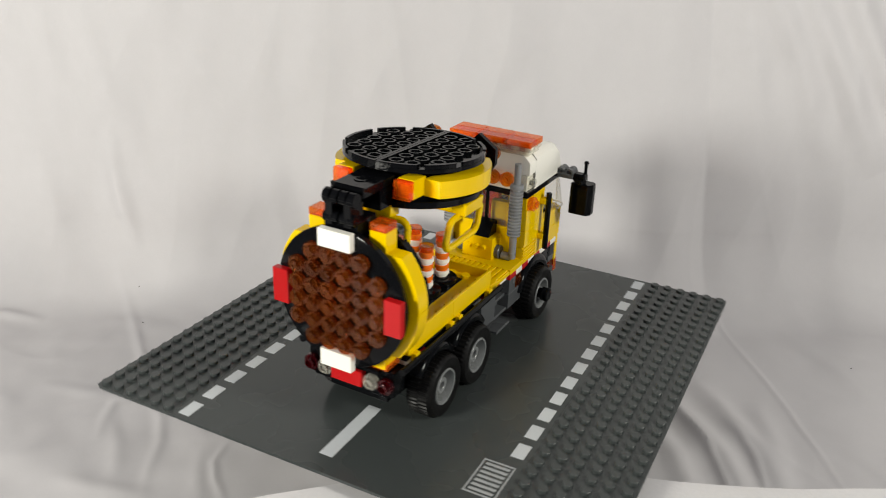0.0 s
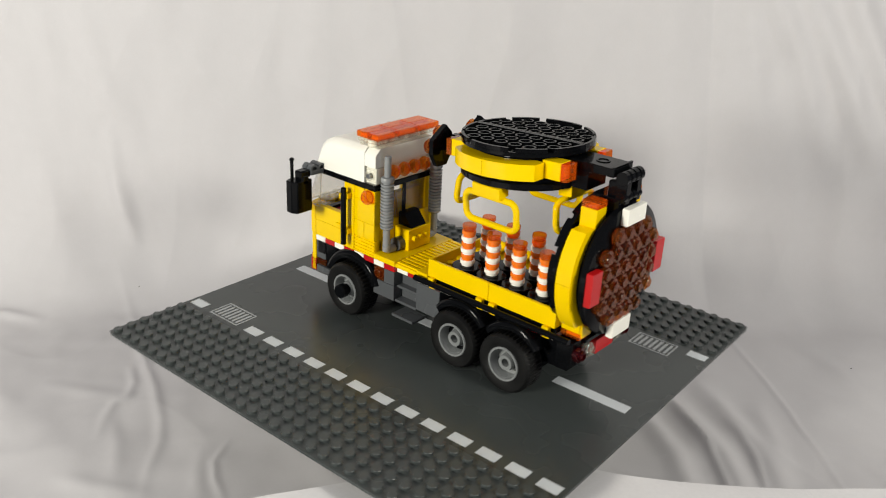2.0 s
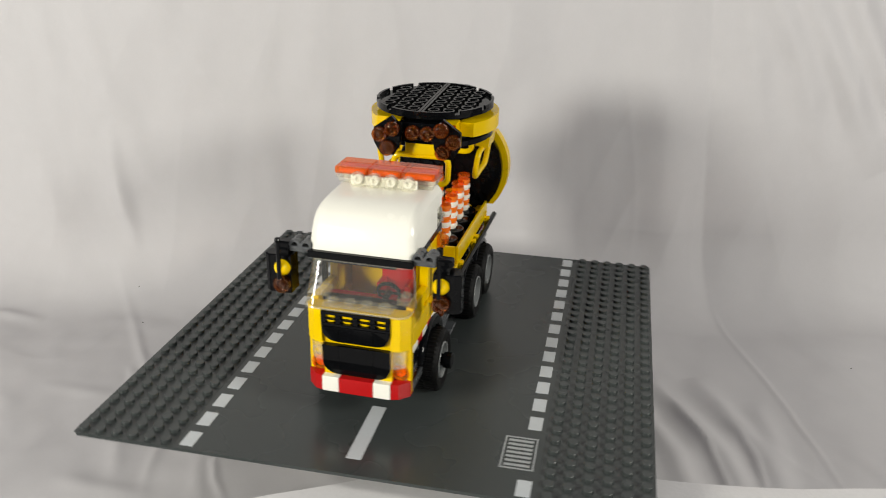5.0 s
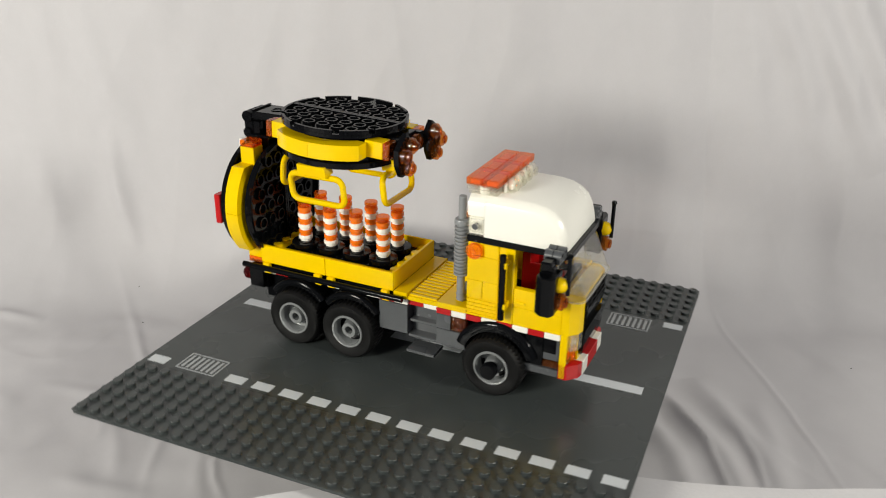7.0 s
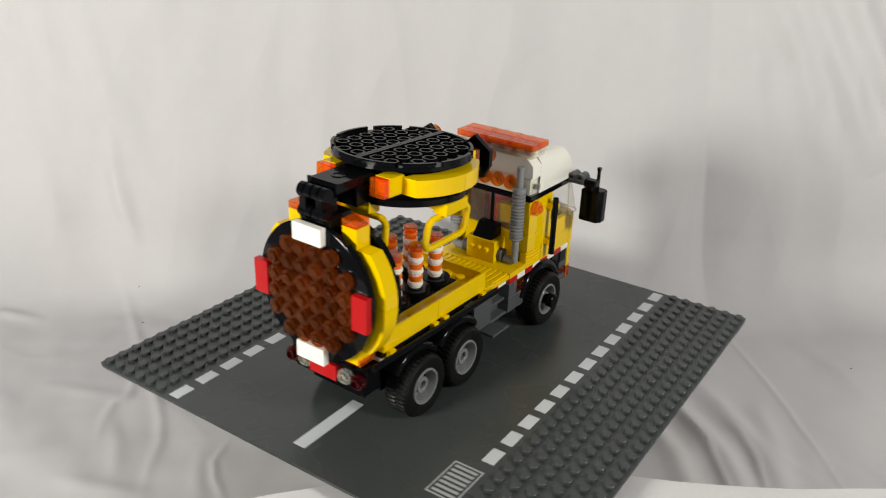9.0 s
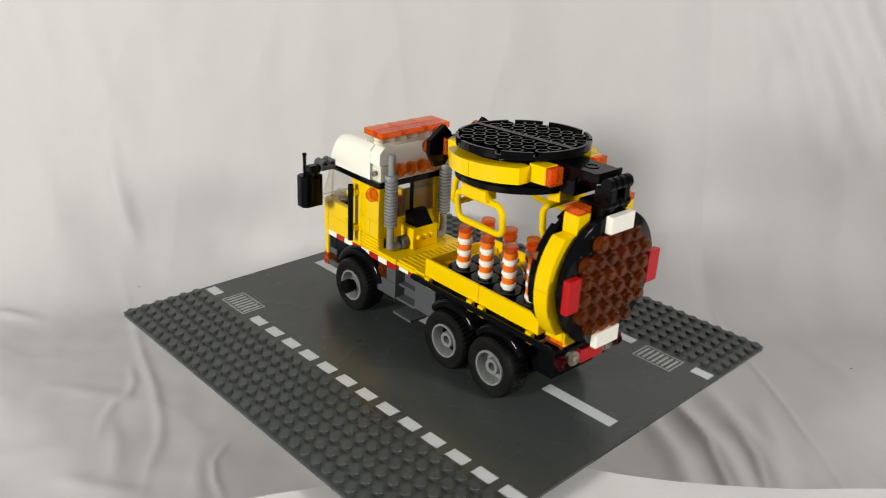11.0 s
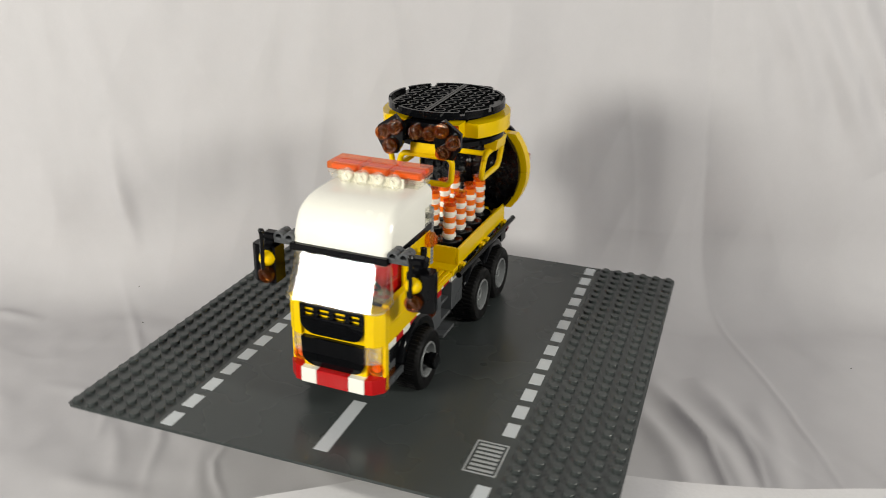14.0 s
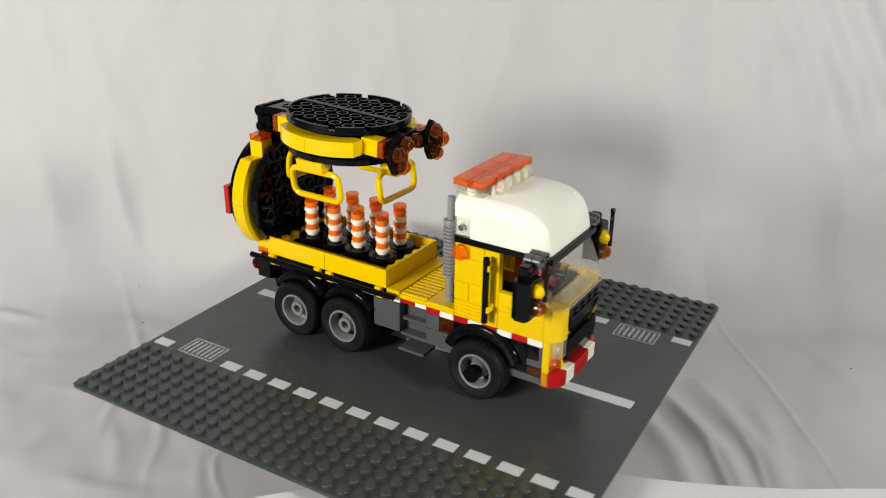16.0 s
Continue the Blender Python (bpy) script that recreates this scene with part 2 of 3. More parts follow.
def cloth_point(u, v):
    """u across in millimetres; v along the cloth from the front of the table, up the sweep and the back."""
    floor, back, bend = -74.0, 205.0, 60.0
    run = back - bend + 460.0
    if v < run:
        p, n = Vector((u, -460.0 + v, floor)), Vector((0, 0, 1))
        s = 0.0
    elif v < run + bend * math.pi / 2:
        a = (v - run) / bend
        p, n = Vector((u, back - bend + bend * math.sin(a), floor + bend - bend * math.cos(a))), Vector((0, -math.sin(a), math.cos(a)))
        s = a / (math.pi / 2)
    else:
        h = v - run - bend * math.pi / 2
        p, n = Vector((u, back + h * 0.05, floor + bend + h)), Vector((0, -1, 0))
        s = 1.0
    wall = 6.0 * noise.noise((u * 0.011, v * 0.0022, 3.1)) + 2.4 * noise.noise((u * 0.035 + v * 0.004, v * 0.004, 7.7)) + 1.0 * noise.noise((u * 0.02, v * 0.02, 1.7))
    ridge = lambda a, b, c: (1 - abs(noise.noise((a, b, c)))) ** 3
    wall += 1.8 * ridge(u * 0.012 + 0.4, v * 0.0035, 11.0) + 1.2 * ridge(u * 0.021 - v * 0.004, v * 0.006, 15.0) + 0.8 * noise.noise((u * 0.05, v * 0.03, 21.0))
    # the pressed crease, where the cloth turns back towards the light
    e = u - (194.6 - 0.089 * (v - 860))
    wall += -0.34 * e * math.exp(-(e / 42) ** 2) if e < 0 else 0.2 * e * math.exp(-(e / 40) ** 2)
    for line, w, amp in WALL_CREASES:
        wall += crease(u, v, line, w, amp * 1.6)
    flat = 2.8 * noise.noise((u * 0.008, v * 0.008, 5.5)) + 1.3 * noise.noise((u * 0.02, v * 0.016, 9.2)) + 0.6 * noise.noise((u * 0.055, v * 0.05, 41.0))
    flat += 0.8 * ridge(u * 0.011 + v * 0.006, v * 0.009 - u * 0.003, 31.0)
    for line, w, amp in FLOOR_CREASES:
        flat += crease(u, v, line, w, amp)
    return p + n * (wall * s + flat * (1 - s))


def build_cloth():
    bm = bmesh.new()
    us = np.concatenate([np.linspace(-640, -382, 45), np.linspace(-380, 380, 500), np.linspace(382, 640, 45)])
    vs = np.concatenate([np.linspace(0, 378, 60), np.linspace(380, 700, 240), np.linspace(702, 1000, 150), np.linspace(1003, 1320, 70)])
    grid = [[bm.verts.new(cloth_point(u, v)) for u in us] for v in vs]
    for a, b in zip(grid, grid[1:]):
        for i in range(len(us) - 1):
            bm.faces.new((a[i], a[i + 1], b[i + 1], b[i]))
    ob = part("backdrop", bm, CLOTH, smooth=True)
    for u, v in ((293, 559), (-213, 598), (-228, 640)):
        at = cloth_point(u, v)
        part("lint_speck", lathe((at.x, at.y, at.z + 0.2), "z", [(0, 0), (0.5, 0.1), (0.4, 0.4), (0, 0.5)], 7), RUBBER, ob, "dark speck of lint")
    return tagged(ob, "pale grey creased cotton cloth sweeping from table up behind", "backdrop", kind="structure")


def build_front_cloth():
    """The raised roll of the cloth before the plate."""
    bm = bmesh.new()
    us, ws = np.linspace(-520, 520, 130), np.linspace(0, 1, 40)

    def at(u, w):
        edge = float(np.interp(u, [-220, -106, -72, -52, -32, -10, 23, 58, 86, 110, 135, 164, 201, 400], [-184, -132, -121, -115, -108, -100, -94, -92, -99, -102, -104, -106, -105, -107]))
        top = -9.0 + 1.5 * noise.noise((u * 0.015, w * 3, 4.4))
        if w < 0.35:
            a = w / 0.35 * math.pi / 2
            return Vector((u, edge - 7 + 7 * math.cos(a), -86 + (top + 86) * math.sin(a)))
        return Vector((u, edge - 7 - (w - 0.35) * 420, top - 30 * ((w - 0.35) / 0.65) ** 2 + 1.6 * noise.noise((u * 0.01, w * 8, 8.1))))
    grid = [[bm.verts.new(at(u, w)) for u in us] for w in ws]
    for a, b in zip(grid, grid[1:]):
        for i in range(len(us) - 1):
            bm.faces.new((a[i], a[i + 1], b[i + 1], b[i]))
    ob = part("cloth_fold", bm, FRONT_CLOTH, smooth=True)
    return tagged(ob, "white cotton cloth draped over a support before plate", "cloth", kind="structure")


build_cloth()
build_front_cloth()

# the hidden turntable under the plate
turntable = thing("turntable", "plain white round turntable under the road plate", "turntable")
part("pedestal", lathe((0, 0, -80), "z", [(0, -6), (13, -6), (13, 60), (58, 72), (58, 76.2), (0, 76.2)], 48), WHITE, turntable, smooth=True)


# ---- the road plate ----
def build_plate():
    root = thing("road_baseplate", "dark grey toy road baseplate with studded verges", "baseplate")
    h, r = 127.8, 3.0
    outline = arc(h - r, h - r, r, 0, 90, 5) + arc(-h + r, h - r, r, 90, 180, 5) + arc(-h + r, -h + r, r, 180, 270, 5) + arc(h - r, -h + r, r, 270, 360, 5)
    part("sheet", prism(outline, "z", -1.5, 0.0), PLATE, root)
    for side in (-1, 1):
        bm = bmesh.new()
        add_box(bm, min(side * 80, side * 127.5), max(side * 80, side * 127.5), -127.5, 127.5, 0.0, 0.12, 0.05)
        for i in range(6):
            for j in range(32):
                stud(bm, side * (84 + 8 * i), -124 + 8 * j, 0.1)
        part("studded_verge", bm, STUDDED, root, "verge with six rows of round studs", True)
    dash = box(-3.1, 3.1, -5.3, 5.3, 0.0, 0.14, 0)
    first = None
    for side in (-1, 1):
        for k in [0] + list(range(3, 16)):
            y = -side * (128 - 16 * (k + 0.5))
            if first is None:
                first = part("edge_dash", dash, PRINT, root)
                ob = first
            else:
                ob = new("edge_dash", first.data)
                ob.parent = root
            ob.location = (side * 74.1 * MM, y * MM, 0)
        bm = bmesh.new()
        cx, cy = side * 69.3, -side * 96.0
        for x0, x1, y0, y1 in ((-7.4, 7.4, -11.8, -11.0), (-7.4, 7.4, 11.0, 11.8), (-7.4, -6.7, -11, 11), (6.7, 7.4, -11, 11)):
            add_box(bm, cx + x0, cx + x1, cy + y0, cy + y1, 0.0, 0.14, 0)
        for i in range(7):
            y = cy - 9.0 + 3.0 * i
            add_box(bm, cx - 5.6, cx + 5.6, y - 0.72, y + 0.72, 0.0, 0.14, 0)
        part("drain_print", bm, FAINT, root, "printed white drain grating")
    for y0, y1 in ((75.6, 117.3), (-20.8, 20.8), (-117.3, -75.6)):
        part("centre_line", box(-3.4, 3.4, y0, y1, 0.0, 0.14, 0), PRINT, root)
    return root


BARREL_ROWS = (7.6, -8.4, -24.4, -40.4)


# ---- one warning barrel ----
def build_barrel():
    root = thing("traffic_barrel", "small orange and white striped toy barrel on black foot", "traffic barrel", "barrels in the truck bed")
    part("foot", lathe((0, 0, 0), "z", [(0, 0), (7.4, 0), (7.8, 0.4), (7.8, 2.5), (7.5, 2.9), (3.2, 3.2), (0, 3.2)], 24), BLACK, root, "round black foot", True)
    z = 3.2
    ring = [(0, 0), (2.9, 0), (2.95, 1.0), (3.45, 1.2), (3.6, 1.4), (3.6, 3.0), (3.45, 3.2), (0, 3.2)]
    wide = [(0, 0), (3.0, 0), (3.05, 1.0), (3.7, 1.15), (3.85, 1.35), (3.85, 2.9), (3.65, 3.2), (0, 3.2)]
    for i in range(6):
        part("band", lathe((0, 0, z), "z", ring if i % 2 else wide, 20), ORANGE if i % 2 else WHITE, root, "", True)
        z += 3.2
    part("cap", lathe((0, 0, z), "z", ring + [], 20), T_ORANGE, root, "clear orange cap", True)
    return root


# ---- the truck ----
def wheel(root, x, y, capped):
    s = 1 if x > 0 else -1
    bm = bmesh.new()
    prof = [(9.1, -6.0, 0), (11.5, -6.7, 0), (14.2, -6.6, 0), (15.0, -5.9, 0.5), (15.7, -4.6, 1), (15.7, -0.5, 1), (15.2, 0.0, 0), (15.7, 0.5, 2), (15.7, 4.6, 2), (15.0, 5.9, 0.5), (14.2, 6.6, 0), (11.8, 6.8, 0), (9.1, 6.0, 0)]
    n, rings = 168, []
    for r, h, tread in prof:
        ring = []
        for i in range(n):
            a = 2 * math.pi * i / n
            low = ((i + 2) % 4 < 2) if tread == 2 else (i % 4 < 2)
            rr = r - (0.6 * min(1, tread) if low and tread else 0)
            ring.append(bm.verts.new((h, rr * math.cos(a), rr * math.sin(a))))
        rings.append(ring)
    for a, b in zip(rings, rings[1:] + rings[:1]):
        for i in range(n):
            bm.faces.new((a[i], a[(i + 1) % n], b[(i + 1) % n], b[i]))
    rim = part("wheel", lathe((0, 0, 0), "x", [(9.2, -6.0), (9.2, 5.6), (9.0, 6.4), (8.8, 6.6), (8.0, 6.5), (7.7, 5.8), (7.3, 0.2), (4.5, -0.2), (4.2, 3.8), (3.9, 4.6), (2.4, 4.6), (2.1, 4.3), (2.1, -3.5), (0.0, -3.5), (0, -5), (9.2, -6.0)], 44), SILVER, root, "light grey wheel rim", True)
    rim.matrix_local = Matrix.LocRotScale((x * MM, y * MM, 15.7 * MM), Euler((0, 0, 0 if s > 0 else math.pi)), None)
    part("tyre", bm, RUBBER, rim, "black ribbed rubber tyre", True)
    # solid black arcs paint the shade of openings in the rim's recess
    for k in range(3):
        a = 120 * k + 20 + 47 * (y < 0) + 31 * (y > 40)
        part("rim_opening", prism(arc(0, 0, 7.15, a, a + 62, 6) + arc(0, 0, 5.3, a + 62, a, 6), "x", -0.2, 0.45), BLACK, rim)
    if capped:
        part("hub_cap", lathe((0, 0, 0), "x", [(0, 3.0), (3.0, 3.0), (3.0, 6.6), (4.0, 6.8), (4.0, 10.4), (3.6, 10.8), (0, 10.8)], 20), BLACK, rim, "black axle cap", True)


def fender(root, x_in, x_out, y, r0, r1, a0, a1):
    """An arch over the wheel with a well-rounded outer shoulder and blunt feet."""
    k = 1 if x_out > x_in else -1
    cut = [(x_in, r0), (x_in, r1)] + [(x_out - k * 2.4 + k * 2.4 * math.sin(radians(15 * q)), r1 - 2.4 + 2.4 * math.cos(radians(15 * q))) for q in range(7)] + [(x_out, r0)]
    bm, rows, n = bmesh.new(), [], 36
    for q in range(n + 1):
        a = radians(a0 + (a1 - a0) * q / n)
        rows.append([bm.verts.new((x, y + r * math.cos(a), 15.7 + r * math.sin(a))) for x, r in cut])
    for p, q in zip(rows, rows[1:]):
        for c in range(len(cut)):
            d = (c + 1) % len(cut)
            bm.faces.new((p[c], p[d], q[d], q[c]))
    bm.faces.new(rows[0])
    bm.faces.new(rows[-1][::-1])
    part("mudguard", bm, BLACK, root, "glossy black mudguard arch", True)


def disc_half(root, name, face, m, sgn, label, r=32.0):
    """Half of a round plate with its ribbed underside showing, in the board's own axes."""
    bm = bmesh.new()
    pts = [(p[0], p[1]) for p in arc(0, 0, r, -90, 90, 28)]
    pts = [(sgn * (p + 0.15), q) for p, q in pts]
    add_prism(bm, pts, "z", face - 3.8, face - 1.9)
    # rim wall with notches
    for i in range(28):
        if i in (5, 10, 17, 22):
            continue
        a0, a1 = -90 + 180 * i / 28, -90 + 180 * (i + 1) / 28
        seg = arc(0, 0, r, a0, a1, 1) + arc(0, 0, r - 1.4, a1, a0, 1)
        add_prism(bm, [(sgn * (p + 0.15), q) for p, q in seg], "z", face - 2.2, face)
    add_prism(bm, [(sgn * 0.15, -r + 1), (sgn * 1.5, -r + 1), (sgn * 1.5, r - 1), (sgn * 0.15, r - 1)], "z", face - 2.2, face)
    for i in range(4):
        for j in range(-4, 4):
            u, v = 4.0 + 8 * i, 4.0 + 8 * j
            u2, v2 = u + 1.4, v + 4.0
            if math.hypot(u2, v2) < r - 4.2:
                add_lathe(bm, (sgn * u2, v2, face - 2.0), "z", [(3.2, 0), (3.2, 1.6), (2.4, 1.6), (2.4, 0)], 16)
    bm.transform(m)
    part(name, bm, BLACK, root, label, True)


def board(root, m, caps, label):
    """A round board: ribbed half discs, yellow rim arcs, and a plain disc behind; its own z points out of the ribbed face."""
    bm = lathe((0, 0, -19.6), "z", [(0, 0), (31.4, 0), (32, 0.4), (32, 3.0), (31.6, 3.3), (29.8, 3.4), (29.8, 5.4), (0, 5.4)], 64)
    bm.transform(m)
    disc = part("signal_board", bm, BLACK, root, label, True)
    for sgn in (-1, 1):
        disc_half(disc, "half_disc", 0.0, m, sgn, "ribbed black half disc")
        for e in (-1, 1):
            X = lambda a, b: (min(sgn * a, sgn * b), max(sgn * a, sgn * b))
            V = lambda a, b: (min(e * a, e * b), max(e * a, e * b))
            pts = [(sgn * p, e * q) for p, q in arc(0, 0, 35.2, 0.2, 41, 14) + [(19.4, 23.2), (19.4, 18.0)] + arc(0, 0, 26.4, 41, 0.2, 14)]
            bm = prism(pts, "z", -14.0, -6.4)
            bm.transform(m)
            part("rim_arc", bm, YELLOW, disc, "curved yellow rim", True)
            part("rim_block", box(*X(11.2, 19.2), *V(22.0, 31.8), -13.8, -5.4, m=m), YELLOW, disc)
            if (e > 0 and caps[0]) or (e < 0 and caps[1]):
                part("marker_light", box(*X(11.2, 19.2), *V(31.9, 35.2), -13.8, -5.6, m=m), T_ORANGE, disc, "clear orange marker light")
                # added paler block paints the bright square inside the marker
                part("marker_core", box(*X(13.2, 17.2), *V(31.85, 32.6), -12.0, -7.6, m=m), GLOW_CORE, disc)
    bm = lathe((0, 0, -16), "z", [(0, 0), (25.5, 0), (25.5, 12.4), (0, 12.4)], 40)
    bm.transform(m)
    part("core", bm, BLACK, disc, "", True)
    return disc


def lamp_dot(root, at, axis, mat, sgn=1, r=3.9, name="lamp", flat=False):
    prof = [(0, 0), (2.9, 0), (2.9, 0.7), (r - 0.2, 0.9), (r, 1.1), (r, 3.0), (r - 0.2, 3.2), (2.45, 3.2), (2.4, 4.7), (2.1, 4.9), (1.6, 4.9), (1.5, 3.6), (0, 3.6)]
    if flat:
        prof = [(0, 0), (2.9, 0), (2.9, 0.7), (r, 0.9), (r, 3.0), (r - 0.2, 3.2), (2.5, 3.2), (2.4, 4.4), (2.2, 4.6), (0, 4.6)]
    m = Matrix.Translation(at) @ AXES[axis] @ (Matrix.Identity(4) if sgn > 0 else Matrix.Rotation(math.pi, 4, "X"))
    bm = add_lathe(bmesh.new(), (0, 0, 0), "z", prof, 18)
    bm.transform(m)
    return part(name, bm, mat, root, "", True)


def handle(root, m):
    """A yellow bar handle hanging under the board: its own x along the bar, z down."""
    w, h, r = 15.0, 14.6, 4.0
    path = []
    for cx, cz, a in ((w - r, r, -90), (w - r, h - r, 0), (-w + r, h - r, 90), (-w + r, r, 180)):
        path += [(p, 0, q) for p, q in arc(cx, cz, r, a, a + 90, 6)]
    bm = tube(path, 1.6, 10, True)
    add_box(bm, -8, 8, -3.6, 3.6, -6.8, -1.2, 0.2)
    add_box(bm, -8, 8, -1.4, 1.4, -1.6, 0.8, 0.2)
    bm.transform(m)
    part("bar_handle", bm, YELLOW, root, "yellow bar handle", True)


def build_truck():
    root = thing("toy_truck", "yellow brick-built road-works truck with folded round signal boards", "toy truck")
    P = lambda name, bm, mat, label="", smooth=False: part(name, bm, mat, root, label, smooth)

    # chassis
    P("chassis", box(-15.5, 15.5, -60, 108, 17, 35), BLACK, "black chassis")
    P("axle_block", box(-12, 12, -44, 12, 11, 18), BLACK)
    P("axle_block", box(-12, 12, 74, 88, 11, 18), BLACK)
    for s in (-1, 1):
        for y, cap in ((80.4, True), (0, False), (-33.0, False)):
            wheel(root, s * 24.1, y, cap)
            if cap:
                fender(root, s * 15, s * 25.6, y, 17.2, 22.4, 20, 160)
            else:
                fender(root, s * 15, s * 26.0, y, 16.8, 20.6, 37, 143)
        X = lambda a, b: (min(s * a, s * b), max(s * a, s * b))
        # side boxes, steps and lamp between the axles
        P("side_box", box(*X(14, 24), 48.1, 63.9, 18, 26.9), DGREY, "dark grey side box")
        P("side_box", box(*X(14, 24), 48.1, 55.9, 27.1, 35.1), DGREY)
        P("side_box", box(*X(14, 23.6), 15.6, 31.9, 19, 35.1), DGREY, "dark grey side box")
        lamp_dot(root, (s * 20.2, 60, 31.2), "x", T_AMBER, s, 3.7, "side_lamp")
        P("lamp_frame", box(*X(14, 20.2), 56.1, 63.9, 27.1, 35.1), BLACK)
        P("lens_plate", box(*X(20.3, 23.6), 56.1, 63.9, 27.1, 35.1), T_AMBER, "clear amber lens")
        for z, x1 in ((27.4, 21.6), (19.4, 23.2), (11.6, 25.6)):
            P("step", box(*X(14, x1), 32.2, 47.8, z - 1.6, z), DGREY, "dark grey step")
        P("step_back", box(*X(13.5, 17.6), 32.1, 47.9, 17.2, 35.1), DGREY)
        # below the cab
        P("side_panel", box(*X(14, 23.2), 95, 103.8, 19.5, 35.1), BLACK)
        P("side_panel", box(*X(14, 23.6), 104.1, 111.9, 24, 35.1), DGREY)
        P("air_vent", box(*X(23.5, 23.9), 104.1, 110.4, 27.8, 35.0), BLACK)
        P("sill", box(*X(14, 24), 94, 111.9, 15.6, 19.2), DGREY, "dark grey sill")
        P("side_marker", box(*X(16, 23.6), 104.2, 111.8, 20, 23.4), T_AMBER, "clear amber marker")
        # red and white stripe
        for i in range(6):
            P("stripe_tile", box(*X(14, 24.05), 64.1 + 8 * i, 71.9 + 8 * i, 35.3, 38.4), RED if i % 2 == 0 else WHITE)
        P("stripe_tile", box(*X(14, 24.05), 56.1, 63.9, 35.3, 38.4), WHITE)
        P("stripe_tile", box(*X(14, 24.05), 48.1, 55.9, 35.3, 38.4), RED)
        P("stripe_tile", box(*X(10, 22.0), 40.1, 47.9, 35.3, 38.4), WHITE)
        P("stripe_tile", box(*X(10, 22.0), 32.1, 39.9, 35.3, 38.4), RED)
        for i in range(11):
            P("stripe_tile", box(*X(14, 23.2), 24.1 - 8 * i, 31.9 - 8 * i, 35.3, 38.4), (WHITE, RED, WHITE, BLACK, BLACK, WHITE, BLACK, BLACK, BLACK, RED, WHITE)[i])
        # rail along the bed with its clips
        P("side_rail", tube([(s * 26.6, -66, 39.6), (s * 26.6, 30.5, 39.6)], 1.6, 12), BLACK, "black rail", True)
        for y in (20, -12, -20, -52):
            bm = box(*X(23.6, 26.2), y - 1.9, y + 1.9, 40.9, 42.4, bevel=0.2)
            add_box(bm, *X(23.4, 24.9), y - 1.9, y + 1.9, 36.0, 42.2, 0.2)
            P("rail_clip", bm, YELLOW)

        # cab side
        P("door_panel", box(*X(18, 24), 88.1, 111.9, 38.5, 48.0), YELLOW, "yellow door panel")
        P("door_panel", box(*X(20.5, 24), 88.1, 111.9, 48.1, 57.6), YELLOW)
        P("door_handle", box(*X(24, 25.4), 89.6, 94, 50.2, 51.6, bevel=0.3), YELLOW)
        P("door_pillar", box(*X(20, 24), 80.1, 87.9, 38.5, 77), YELLOW)
        P("cab_wall", box(*X(20, 24), 64.1, 79.9, 57.7, 70.3), YELLOW)
        P("cab_wall", box(*X(20, 24), 72.1, 79.9, 70.4, 77), YELLOW)
        P("cab_wall", box(*X(20, 23.6), 64.1, 71.9, 70.4, 77), YELLOW)
        P("cab_wall", box(*X(20, 24), 64.1, 71.9, 48.2, 57.6), YELLOW)
        P("cab_wall", box(*X(20, 24), 72.1, 79.9, 48.2, 57.6), YELLOW)
        bm = box(*X(18, 23.3), 64.1, 79.9, 38.5, 48.0)
        grooved = P("grooved_panel", bm, YELLOW, "grooved yellow panel")
        for i in range(5):
            part("rib", box(*X(23, 24), 64.1, 79.9, 38.7 + 1.9 * i, 39.8 + 1.9 * i, bevel=0.15), YELLOW, grooved)
        lamp_dot(root, (s * 23.6, 68, 73.4), "x", T_LAMP, s, 3.9, "side_lamp")
        P("grab_bar", tube([(s * 28.4, 83.6, 42.5), (s * 28.4, 83.6, 75.4)], 1.6, 12), BLACK, "black grab bar", True)
        for z in (49.5, 70.5):
            bm = box(*X(24, 27.4), 81.6, 86.0, z - 1.6, z + 1.6, bevel=0.3)
            add_box(bm, *X(26.4, 29.6), 84.6, 86.2, z - 1.5, z + 1.5, 0.3)
            P("bar_clip", bm, YELLOW)
        P("roof_edge", box(*X(16, 24.2), 63.6, 112.0, 77.2, 80.4), BLACK)

        # mirrors on their arms
        pts = [(s * 32.6, 104.5), (s * 43.0, 104.5), (s * 45.2, 107.5), (s * 45.2, 111.8), (s * 42.8, 113.2), (s * 32.6, 113.2)]
        bm = prism(pts, "z", 57.8, 76.2)
        bmesh.ops.bevel(bm, geom=bm.edges[:], offset=0.4, segments=1, affect="EDGES")
        mirror = P("mirror", bm, BLACK, "black wing mirror")
        bm = box(*X(23.4, 33.4), 104.2, 112.0, 78.2, 80.8)
        for y in (106.2, 110.2):
            for x in (25.6, 30.8):
                add_lathe(bm, (s * x, y - 1.8, 81.2), "y", [(2.7, 0), (2.7, 3.6), (1.6, 3.6), (1.6, 0), (2.7, 0)], 16)
        part("mirror_bracket", bm, DGREY, mirror, "dark grey bracket", True)
        part("mirror_arm", box(*X(33, 40.5), 105, 110.5, 77, 81.6, bevel=0.8), BLACK, mirror)
        part("mirror_arm", box(*X(34.5, 39.5), 104.5, 111.5, 73.5, 79, bevel=0.8), BLACK, mirror)
        ball = lathe((s * 36.4, 112.8, 70.6), "y", [(0, 0), (3.7, 0), (3.7, 1.0), (3.4, 2.4), (2.4, 3.8), (1.0, 4.5), (0, 4.6)], 20)
        part("yellow_lamp", ball, YELLOW, mirror, "round yellow lamp", True)
        part("antenna", tube([(s * 36.4, 117.2, 66.4), (s * 36.4, 117.2, 84.5)], 1.0, 8), BLACK, mirror, "", True)
